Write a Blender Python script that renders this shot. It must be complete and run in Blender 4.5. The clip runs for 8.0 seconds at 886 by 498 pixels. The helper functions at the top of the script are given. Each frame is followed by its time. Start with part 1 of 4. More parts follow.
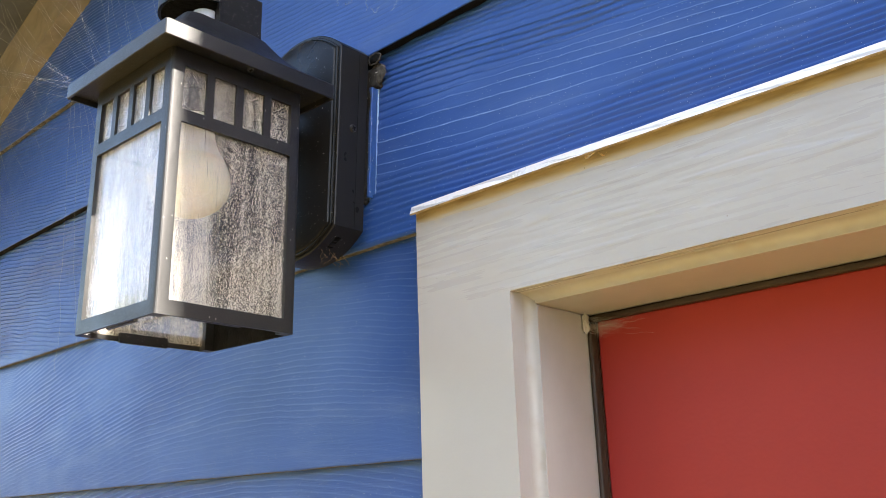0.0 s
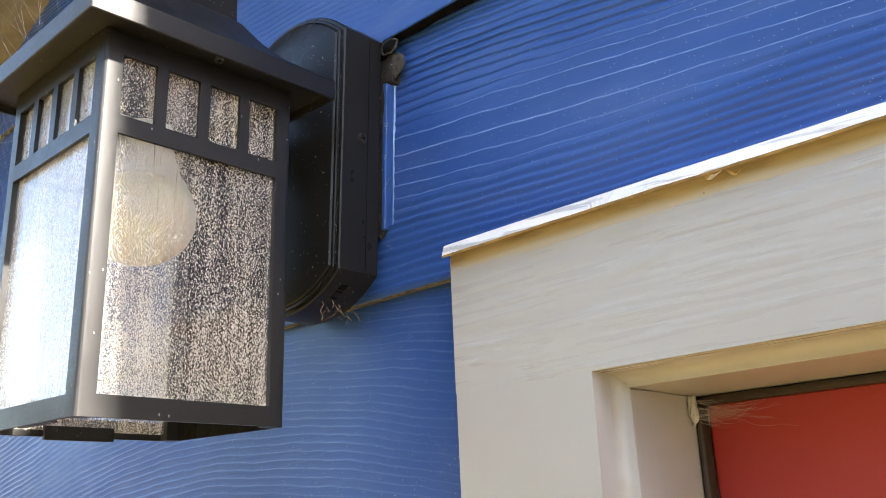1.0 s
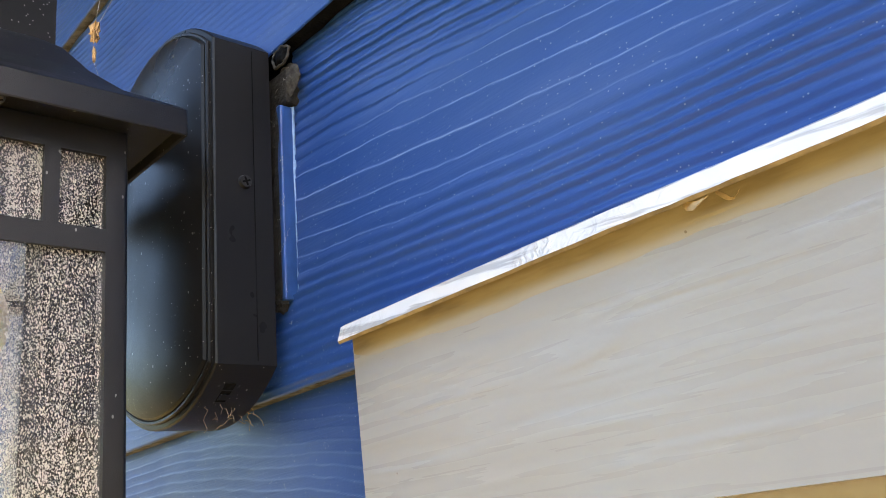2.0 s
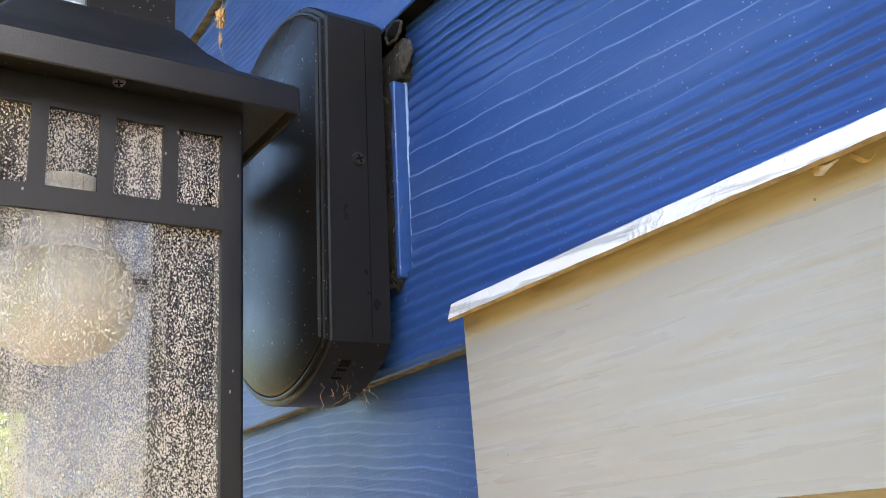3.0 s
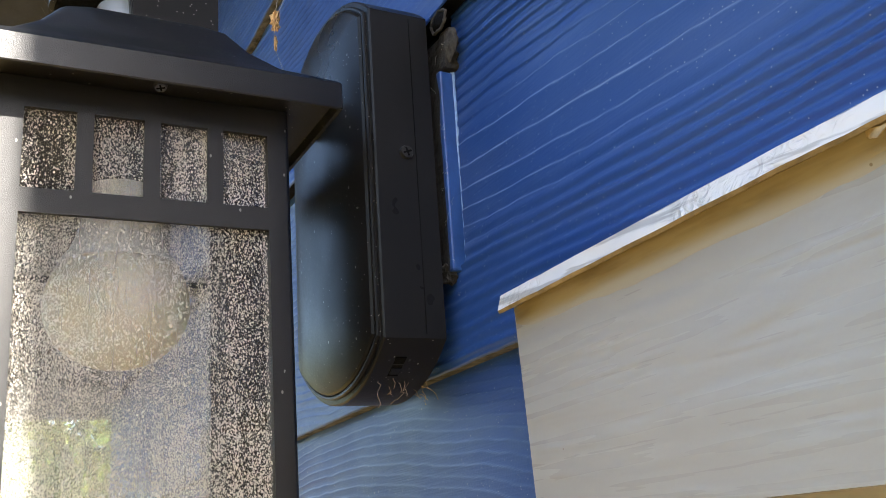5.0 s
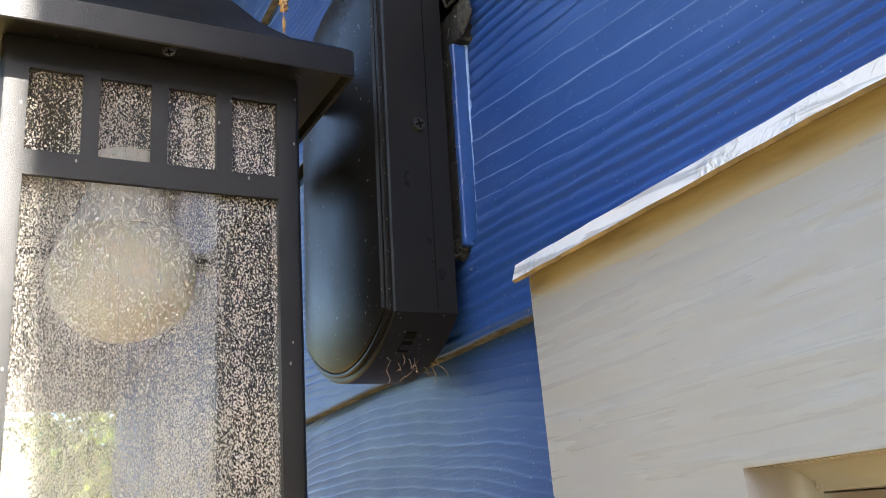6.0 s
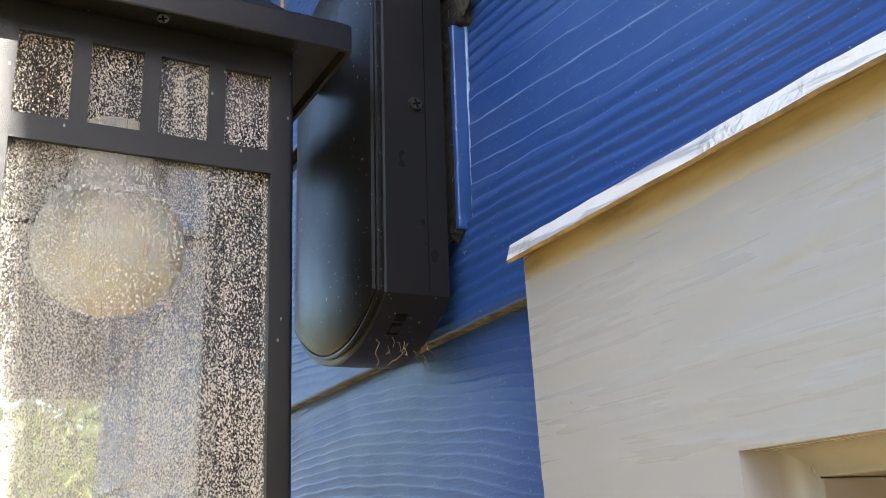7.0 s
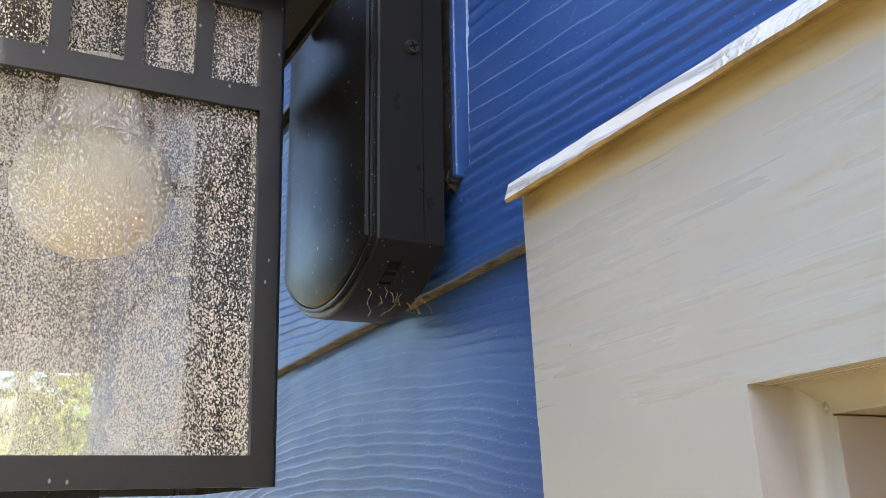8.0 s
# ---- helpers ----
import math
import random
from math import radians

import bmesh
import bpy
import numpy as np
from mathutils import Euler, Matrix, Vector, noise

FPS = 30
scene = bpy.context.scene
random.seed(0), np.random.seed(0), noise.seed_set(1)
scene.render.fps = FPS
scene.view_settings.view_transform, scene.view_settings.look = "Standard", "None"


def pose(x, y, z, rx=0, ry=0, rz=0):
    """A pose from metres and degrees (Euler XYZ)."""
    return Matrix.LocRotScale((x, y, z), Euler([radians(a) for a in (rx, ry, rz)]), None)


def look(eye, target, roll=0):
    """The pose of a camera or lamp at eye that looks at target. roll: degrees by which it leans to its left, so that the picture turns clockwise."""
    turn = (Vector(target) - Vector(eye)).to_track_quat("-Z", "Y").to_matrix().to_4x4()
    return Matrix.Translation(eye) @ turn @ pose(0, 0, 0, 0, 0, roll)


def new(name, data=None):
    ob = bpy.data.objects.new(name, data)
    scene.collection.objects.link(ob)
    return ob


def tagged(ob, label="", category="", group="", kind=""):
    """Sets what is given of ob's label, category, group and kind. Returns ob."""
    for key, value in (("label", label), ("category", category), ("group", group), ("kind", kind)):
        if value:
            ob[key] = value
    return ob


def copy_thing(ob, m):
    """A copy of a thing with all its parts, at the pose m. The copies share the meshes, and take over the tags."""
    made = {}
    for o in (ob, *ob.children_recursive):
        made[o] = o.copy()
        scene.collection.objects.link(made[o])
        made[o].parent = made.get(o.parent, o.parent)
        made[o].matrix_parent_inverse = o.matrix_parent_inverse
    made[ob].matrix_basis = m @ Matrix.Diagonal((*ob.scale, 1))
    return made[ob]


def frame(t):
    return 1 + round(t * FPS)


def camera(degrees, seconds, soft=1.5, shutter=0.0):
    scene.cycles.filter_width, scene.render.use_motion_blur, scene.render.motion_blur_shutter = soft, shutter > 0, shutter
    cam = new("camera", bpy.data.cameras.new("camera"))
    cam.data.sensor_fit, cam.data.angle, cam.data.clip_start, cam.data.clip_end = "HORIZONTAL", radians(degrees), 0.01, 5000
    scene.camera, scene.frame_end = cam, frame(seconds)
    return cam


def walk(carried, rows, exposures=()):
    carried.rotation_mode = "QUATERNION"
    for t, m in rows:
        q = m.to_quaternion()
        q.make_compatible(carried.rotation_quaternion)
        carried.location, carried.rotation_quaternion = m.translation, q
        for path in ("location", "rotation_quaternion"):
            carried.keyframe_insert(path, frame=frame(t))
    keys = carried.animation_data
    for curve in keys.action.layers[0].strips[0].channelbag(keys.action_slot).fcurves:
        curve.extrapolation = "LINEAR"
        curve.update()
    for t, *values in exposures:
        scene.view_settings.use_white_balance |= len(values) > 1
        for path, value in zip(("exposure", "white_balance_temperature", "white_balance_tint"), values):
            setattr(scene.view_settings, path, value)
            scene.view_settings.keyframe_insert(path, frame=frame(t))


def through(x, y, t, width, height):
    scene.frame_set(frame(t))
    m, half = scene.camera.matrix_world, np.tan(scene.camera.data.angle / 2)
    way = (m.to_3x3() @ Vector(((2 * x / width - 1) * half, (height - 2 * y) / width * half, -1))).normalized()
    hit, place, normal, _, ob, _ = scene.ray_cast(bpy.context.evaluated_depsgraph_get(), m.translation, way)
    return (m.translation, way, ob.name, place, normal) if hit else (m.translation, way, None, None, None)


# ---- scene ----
SOFT = 0.55
EXPOSURES = [(0.0, 3.0, 6600, 12), (1.5, 2.98, 6560, 12), (3.0, 3.05, 6440, 11), (3.5, 2.87, 6360, 11), (4.0, 2.62, 6360, 11),
             (4.5, 2.5, 6400, 11), (6.0, 2.75, 6380, 11), (7.0, 2.8, 6360, 11), (8.0, 2.88, 6360, 11)]
cam = camera(52.47, 8.0, SOFT)
# seconds, eye x y z, heading, pitch, roll
ROWS = [
    (0, -0.0403, 0.0473, 1.8766, 42.76, 16.69, -1.82),
    (0.5, -0.0718, 0.1347, 1.9020, 44.01, 16.55, -2.44),
    (1, -0.1717, 0.1631, 1.9589, 43.48, 16.99, -2.43),
    (1.2, -0.1891, 0.1885, 1.9876, 44.68, 17.48, -2.79),
    (1.5, -0.2005, 0.2216, 2.0146, 44.13, 17.32, -6.50),
    (1.7, -0.2107, 0.2688, 2.0195, 44.72, 17.77, -6.95),
    (2.8, -0.2257, 0.3348, 2.0237, 55.47, 17.29, -4.53),
    (3, -0.2233, 0.3225, 2.0229, 55.93, 17.64, -4.56),
    (3.5, -0.2217, 0.3155, 2.0206, 58.37, 17.98, -4.65),
    (4, -0.2139, 0.3296, 2.0213, 61.18, 17.65, -5.10),
    (4.5, -0.2203, 0.3391, 2.0228, 61.35, 17.78, -5.44),
    (5.8, -0.2332, 0.3380, 2.0183, 61.34, 18.10, -5.08),
    (6, -0.2375, 0.3402, 2.0137, 61.58, 17.99, -4.81),
    (6.5, -0.2430, 0.3389, 2.0074, 61.52, 18.13, -3.82),
    (7, -0.2457, 0.3436, 2.0074, 61.07, 18.09, -3.25),
    (7.5, -0.2415, 0.3458, 2.0054, 60.91, 17.87, -2.80),
    (8, -0.2615, 0.3521, 1.9957, 60.90, 17.23, -2.42),
]
walk(cam, [(t, pose(x, y, z, 90 + pitch, 0, yaw) @ pose(0, 0, 0, 0, 0, roll)) for t, x, y, z, yaw, pitch, roll in ROWS],
     EXPOSURES)

# ---- light ----
SUN_EL, SUN_SIDE = 38.0, -0.05
world = bpy.data.worlds.new("sky")
scene.world = world
world.use_nodes = True
wn = world.node_tree.nodes
sky = wn.new("ShaderNodeTexSky")
sky.sky_type, sky.sun_disc = "NISHITA", False
sky.sun_elevation, sky.sun_rotation = radians(SUN_EL), radians(90)
sky.dust_density, sky.air_density = 1.6, 1.0
wn["Background"].inputs["Strength"].default_value = 0.115
world.node_tree.links.new(sky.outputs["Color"], wn["Background"].inputs["Color"])

sun_data = bpy.data.lights.new("sun", "SUN")
sun_data.energy, sun_data.angle, sun_data.color = 5.0, radians(0.53), (1.0, 0.93, 0.82)
sun = new("sun", sun_data)
sun.matrix_world = look((math.cos(radians(SUN_EL)) * 30, SUN_SIDE * 30, math.sin(radians(SUN_EL)) * 30), (0, 0, 0))


# ---- materials ----
class Mat:
    """A node material with a Principled shader and short calls for the nodes."""

    def __init__(self, name, color, rough=0.5, metal=0.0):
        self.m = bpy.data.materials.new(name)
        self.m.use_nodes = True
        self.t = self.m.node_tree
        self.b = self.t.nodes["Principled BSDF"]
        self.b.inputs["Base Color"].default_value = (*color, 1)
        self.b.inputs["Roughness"].default_value = rough
        self.b.inputs["Metallic"].default_value = metal

    def node(self, kind, **inputs):
        n = self.t.nodes.new(kind)
        for k, v in inputs.items():
            self.put(n, k.replace("_", " "), v)
        return n

    def put(self, n, key, v):
        if hasattr(v, "is_output"):
            self.t.links.new(v, n.inputs[key])
        else:
            n.inputs[key].default_value = v

    def math(self, op, a, b=0.0, c=0.0):
        n = self.t.nodes.new("ShaderNodeMath")
        n.operation = op
        for i, v in enumerate((a, b, c)):
            self.put(n, i, v)
        return n.outputs[0]

    def pos(self):
        return self.node("ShaderNodeTexCoord").outputs["Object"]

    def xyz(self, v):
        n = self.node("ShaderNodeSeparateXYZ")
        self.put(n, 0, v)
        return n.outputs

    def vec(self, x, y, z):
        n = self.node("ShaderNodeCombineXYZ")
        for i, v in enumerate((x, y, z)):
            self.put(n, i, v)
        return n.outputs[0]

    def scaled(self, v, s):
        n = self.node("ShaderNodeVectorMath")
        n.operation = "MULTIPLY"
        self.put(n, 0, v)
        self.put(n, 1, s)
        return n.outputs[0]

    def random(self):
        return self.node("ShaderNodeObjectInfo").outputs["Random"]

    def noise(self, v, scale, detail=3.0, rough=0.5, dist=0.0):
        n = self.node("ShaderNodeTexNoise", Vector=v, Scale=scale, Detail=detail, Roughness=rough, Distortion=dist)
        return n.outputs["Fac"]

    def voronoi(self, v, scale, feature="F1", out="Distance"):
        n = self.node("ShaderNodeTexVoronoi", Vector=v, Scale=scale)
        n.feature = feature
        return n.outputs[out]

    def ramp(self, v, a, b, lo=0.0, hi=1.0):
        n = self.node("ShaderNodeMapRange", Value=v)
        for i, x in zip((1, 2, 3, 4), (a, b, lo, hi)):
            n.inputs[i].default_value = x
        n.interpolation_type = "SMOOTHSTEP"
        return n.outputs[0]

    def mix(self, f, a, b):
        n = self.t.nodes.new("ShaderNodeMix")
        n.data_type = "RGBA"
        for i, v in ((0, f), (6, a), (7, b)):
            if isinstance(v, tuple):
                v = (*v, 1)
            self.put(n, i, v)
        return n.outputs[2]

    def bump(self, h, distance, strength=1.0, normal=None):
        n = self.node("ShaderNodeBump", Height=h, Distance=distance, Strength=strength)
        if normal is not None:
            self.put(n, "Normal", normal)
        return n.outputs[0]

    def set(self, **inputs):
        for k, v in inputs.items():
            self.put(self.b, k.replace("_", " "), v)
        return self


def specks(q, v, scale, size, share):
    """A mask of small scattered dots: cells of a Voronoi pattern, of which only a share carries a dot."""
    n = q.node("ShaderNodeTexVoronoi", Vector=v, Scale=scale)
    dot = q.ramp(n.outputs["Distance"], size, size * 0.8)
    pick = q.math("LESS_THAN", q.xyz(n.outputs["Color"])[0], share)
    return q.math("MULTIPLY", dot, pick)


def wood_relief(q, v, along, across, pitch, wander, seed, groove=1.0):
    """Pressed wood grain: contour lines that run along one axis and wander, as on cedar-textured boards.
    Broad soft swells, each with a thin crest; where the grain is tight the crests turn into narrow grooves."""
    x, z = q.xyz(v)[along], q.xyz(v)[across]
    sx = q.math("MULTIPLY_ADD", seed, 91.0, x)
    warp = q.noise(q.vec(q.math("MULTIPLY", sx, 1.5), q.math("MULTIPLY", z, 4.0), q.math("MULTIPLY", seed, 17.0)), 1.0, 1.0, 0.4)
    mid = q.noise(q.vec(q.math("MULTIPLY", sx, 14.0), q.math("MULTIPLY", z, 26.0), 4.0), 1.0, 2.0, 0.5)
    fine = q.noise(q.vec(q.math("MULTIPLY", sx, 80.0), q.math("MULTIPLY", z, 110.0), 0.0), 1.0, 2.0, 0.5)
    turns = q.math("ADD", q.math("DIVIDE", z, pitch), q.math("ADD", q.math("MULTIPLY", warp, wander),
                   q.math("ADD", q.math("MULTIPLY", mid, 0.5 if groove else 1.5), q.math("MULTIPLY", fine, 0.22 if groove else 0.45))))
    wide = q.noise(q.vec(q.math("MULTIPLY", sx, 3.0), q.math("MULTIPLY", z, 13.0), 3.0), 1.0, 1.5)
    up = q.math("FRACT", q.math("DIVIDE", q.math("SUBTRACT", z, 0.1429), 0.1777))
    turns = q.math("ADD", turns, q.math("MULTIPLY", q.math("SINE", q.math("MULTIPLY", up, 6.283)), 0.0095 / pitch))
    grooved = q.ramp(q.math("MULTIPLY_ADD", q.math("SUBTRACT", wide, 0.5), 1.6, up), 0.66, 0.80)
    if groove == 0.0:
        grooved = q.ramp(wide, 0.7, 0.9)
    each = q.node("ShaderNodeTexWhiteNoise")
    each.noise_dimensions = "1D"
    q.put(each, "W", q.math("FLOOR", turns))
    vary = q.ramp(each.outputs["Value"], 0.0, 1.0, 0.55, 1.0)
    saw = q.math("FRACT", turns)
    swell = q.math("MULTIPLY", q.ramp(saw, 0.0, 0.80 if groove else 0.55), q.ramp(saw, 1.0, 0.86 if groove else 0.6))
    crest = q.math("MULTIPLY", q.ramp(saw, 0.79, 0.84), q.ramp(saw, 0.91, 0.85))
    fast = q.math("FRACT", q.math("MULTIPLY", turns, 1.3))
    notch = q.math("MULTIPLY", q.math("MULTIPLY", q.ramp(fast, 0.55, 0.86), q.ramp(fast, 1.0, 0.88)), grooved)
    smooth = q.math("SUBTRACT", 1.0, grooved)
    h = q.math("SUBTRACT", q.math("MULTIPLY", q.math("MULTIPLY", swell, vary), q.math("MULTIPLY_ADD", smooth, 0.8, 0.2)),
               q.math("MULTIPLY", notch, 0.9))
    lip = q.math("MULTIPLY", q.math("MULTIPLY", crest, vary), smooth)
    return h, lip


def siding_paint(name, pitch, wander, depth, worn, low, high, groove=1.0, gloss=0.36):
    q = Mat(name, (0.02, 0.07, 0.25), 0.42)
    v, s = q.pos(), q.random()
    h, lip = wood_relief(q, v, 0, 2, pitch, wander, s, groove)
    grit = q.noise(v, 900.0, 2.0)
    col = q.mix(q.ramp(q.noise(v, 9.0, 4.0), 0.3, 0.7), (0.0165, 0.061, 0.215), (0.024, 0.074, 0.245))
    dust = q.math("MULTIPLY", specks(q, v, 300.0, 0.13, 0.10), 0.7)
    fine = q.math("MULTIPLY", specks(q, v, 700.0, 0.2, 0.22), 0.55)
    film = q.math("MULTIPLY", q.ramp(q.noise(q.scaled(v, (2.0, 1.0, 9.0)), 6.0, 5.0, 0.6), 0.45, 0.8), 0.12)
    col = q.mix(film, col, (0.22, 0.27, 0.34))
    # crests painted paler: caught light and chalky dust share this colour
    glint_chalk = q.math("MULTIPLY", lip, q.ramp(q.noise(v, 34.0, 4.0), 0.3, 0.62, 0.45 * worn, worn))
    col = q.mix(glint_chalk, col, (0.22, 0.36, 0.60))
    col = q.mix(q.math("MAXIMUM", dust, fine), col, (0.50, 0.55, 0.60))
    q.set(Base_Color=col, Roughness=q.ramp(q.noise(v, 40.0, 3.0), 0.3, 0.7, low, high),
          Normal=q.bump(grit, 0.00010, 1.0, q.bump(h, depth)), Specular_IOR_Level=gloss)
    return q.m


def relief_paint():
    """Blue paint for boards whose grain is modelled: light caught on the crests is painted in, along with wear and
    dust.
    """
    q = Mat("blue_paint_on_pressed_grain", (0.02, 0.07, 0.25), 0.42)
    v = q.pos()
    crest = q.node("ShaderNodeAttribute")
    crest.attribute_name = "glint_wear"
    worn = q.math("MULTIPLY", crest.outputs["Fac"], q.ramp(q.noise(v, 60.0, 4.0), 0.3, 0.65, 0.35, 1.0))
    col = q.mix(q.ramp(q.noise(v, 9.0, 4.0), 0.3, 0.7), (0.0215, 0.066, 0.238), (0.0295, 0.081, 0.272))
    film = q.math("MULTIPLY", q.ramp(q.noise(q.scaled(v, (2.0, 1.0, 9.0)), 6.0, 5.0, 0.6), 0.45, 0.8), 0.10)
    col = q.mix(film, col, (0.22, 0.27, 0.34))
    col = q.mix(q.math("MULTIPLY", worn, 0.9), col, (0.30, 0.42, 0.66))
    dust = q.math("MULTIPLY", specks(q, v, 300.0, 0.09, 0.12), 0.6)
    fine = q.math("MULTIPLY", specks(q, v, 700.0, 0.2, 0.12), 0.45)
    col = q.mix(q.math("MAXIMUM", dust, fine), col, (0.50, 0.55, 0.60))
    grit = q.noise(v, 900.0, 2.0)
    hair = q.noise(q.scaled(v, (30.0, 300.0, 900.0)), 1.0, 2.0)
    q.set(Base_Color=col, Roughness=q.ramp(q.noise(v, 40.0, 3.0), 0.3, 0.7, 0.30, 0.40),
          Normal=q.bump(grit, 0.00008, 1.0, q.bump(hair, 0.00012)), Specular_IOR_Level=0.30)
    return q.m


def trim_paint(along, across, name, relief, strokes):
    """Thick satin paint over soft wood grain: patches of shallow ripples, smooth between them."""
    q = Mat(name, (0.36, 0.355, 0.34), 0.3)
    v = q.pos()
    ripple = q.noise(q.scaled(v, tuple(15.0 if i == along else 120.0 for i in range(3))), 1.0, 1.0, 0.4, 0.6)
    ridge = q.ramp(ripple, 0.22, 0.82, 0.0, 1.7)
    patch = q.ramp(q.noise(q.scaled(v, tuple(3.0 if i == along else 9.0 for i in range(3))), 1.0, 2.0), 0.40, 0.62, 0.25, 1.0)
    brush = q.noise(q.scaled(v, tuple(14.0 if i == along else 260.0 for i in range(3))), 1.0, 3.0)
    col = q.mix(q.ramp(q.noise(v, 12.0, 4.0), 0.3, 0.7), (0.338, 0.338, 0.330), (0.356, 0.358, 0.353))
    stain = q.math("MULTIPLY", q.ramp(q.noise(v, 28.0, 5.0, 0.6), 0.56, 0.8), 0.07)
    col = q.mix(stain, col, (0.30, 0.26, 0.19))
    col = q.mix(q.math("MULTIPLY", specks(q, v, 130.0, 0.07, 0.03), 0.8), col, (0.16, 0.13, 0.10))
    peel = q.noise(v, 420.0, 2.0)
    q.set(Base_Color=col, Roughness=q.ramp(brush, 0.3, 0.7, 0.29 - 0.05 * strokes, 0.29 + 0.05 * strokes),
          Normal=q.bump(peel, 0.00006, 1.0, q.bump(brush, 0.00003 * strokes, 0.6, q.bump(q.math("MULTIPLY", ridge, patch), relief))))
    return q.m


def cap_paint():
    """Thick glossy paint, worn thin in long patches, with a few crumpled spots."""
    q = Mat("peeling_white_paint", (0.82, 0.82, 0.8), 0.3)
    v = q.pos()
    x_, y_, z_ = q.xyz(v)
    slant = q.vec(q.math("MULTIPLY", x_, 0.32), q.math("MULTIPLY", y_, 5.0), q.math("MULTIPLY_ADD", x_, 0.5, q.math("MULTIPLY", z_, 5.0)))
    chip = q.ramp(q.noise(slant, 34.0, 5.0, 0.62), 0.50, 0.60)
    col = q.mix(q.math("MULTIPLY", chip, 0.85), (0.76, 0.76, 0.75), (0.42, 0.42, 0.415))
    spot = q.ramp(q.math("ABSOLUTE", q.math("SUBTRACT", x_, -0.397)), 0.011, 0.005)
    torn = q.ramp(q.noise(q.scaled(v, (1.0, 2.0, 2.0)), 9.0, 2.0), 0.60, 0.68)
    crumple = q.math("MULTIPLY", q.noise(v, 230.0, 2.0, 0.5, 1.5), q.math("MAXIMUM", spot, q.math("MULTIPLY", torn, 0.6)))
    wave = q.noise(q.scaled(v, (1.0, 2.5, 2.5)), 34.0, 2.0, 0.5)
    q.set(Base_Color=col, Roughness=q.ramp(chip, 0, 1, 0.16, 0.26),
          Normal=q.bump(crumple, 0.0022, 1.0, q.bump(wave, 0.0030)))
    return q.m


def caulk_paint():
    q = Mat("painted_caulk", (0.72, 0.7, 0.64), 0.4)
    v = q.pos()
    q.set(Base_Color=q.mix(q.ramp(q.noise(v, 60.0, 4.0), 0.4, 0.7), (0.350, 0.347, 0.335), (0.325, 0.312, 0.280)),
          Normal=q.bump(q.noise(v, 90.0, 3.0), 0.0003), Roughness=0.34)
    return q.m


def stained_sealant():
    """Old off-white sealant; stain and the cap's tan shade are painted in as uneven brown below it."""
    q = Mat("brown_stain_shade_sealant", (0.33, 0.26, 0.14), 0.42)
    v = q.pos()
    long = q.noise(q.scaled(v, (16.0, 60.0, 110.0)), 1.0, 4.0, 0.6)
    reach = q.math("MULTIPLY_ADD", q.math("SUBTRACT", long, 0.5), 0.0060, q.xyz(v)[2])
    brown = q.ramp(reach, 2.0945, 2.0995)
    col = q.mix(q.ramp(long, 0.32, 0.62), (0.16, 0.115, 0.048), (0.27, 0.215, 0.115))
    col = q.mix(brown, (0.345, 0.335, 0.305), col)
    col = q.mix(q.math("MULTIPLY", specks(q, v, 190.0, 0.15, 0.06), 0.7), col, (0.12, 0.08, 0.04))
    q.set(Base_Color=col, Normal=q.bump(q.noise(q.scaled(v, (20.0, 120.0, 160.0)), 1.0, 3.0), 0.0005))
    return q.m


def black_metal(name="black_powder_coat", rough=0.42, hammer=0.00013, gloss=0.52, base=0.009, dusty=1.0):
    q = Mat(name, (0.02, 0.02, 0.021), rough)
    v = q.pos()
    grain = q.noise(v, 2400.0, 2.0, 0.6)
    soft = q.noise(v, 22.0, 4.0)
    dust = q.math("MAXIMUM", q.math("MULTIPLY", specks(q, q.scaled(v, (1.0, 1.0, 0.6)), 300.0, 0.15, 0.06 * dusty), 0.5),
                  q.math("MULTIPLY", specks(q, v, 620.0, 0.22, 0.06 * dusty), 0.45))
    film = q.math("MULTIPLY", q.ramp(soft, 0.45, 0.8), 0.06)
    q.set(Specular_IOR_Level=gloss)
    col = q.mix(film, (base, base, base), (0.060, 0.057, 0.054))
    col = q.mix(dust, col, (0.45, 0.43, 0.40))
    q.set(Base_Color=col, Roughness=q.ramp(soft, 0.3, 0.7, rough - 0.05, rough + 0.08), Normal=q.bump(grain, hammer))
    return q.m


def bubbles(q, v, scale, size, share):
    """Round seeds of uneven size: a solid rim and a thinner middle."""
    n = q.node("ShaderNodeTexVoronoi", Vector=v, Scale=scale)
    tint = q.xyz(n.outputs["Color"])
    reach = q.math("MULTIPLY", q.ramp(tint[1], 0.0, 1.0, 0.45, 1.0), size)
    near = q.math("DIVIDE", n.outputs["Distance"], reach)
    pick = q.math("LESS_THAN", tint[0], share)
    return q.math("MULTIPLY", q.math("MULTIPLY", q.ramp(near, 1.0, 0.8), q.ramp(near, 0.15, 0.6, 0.55, 1.0)), pick)


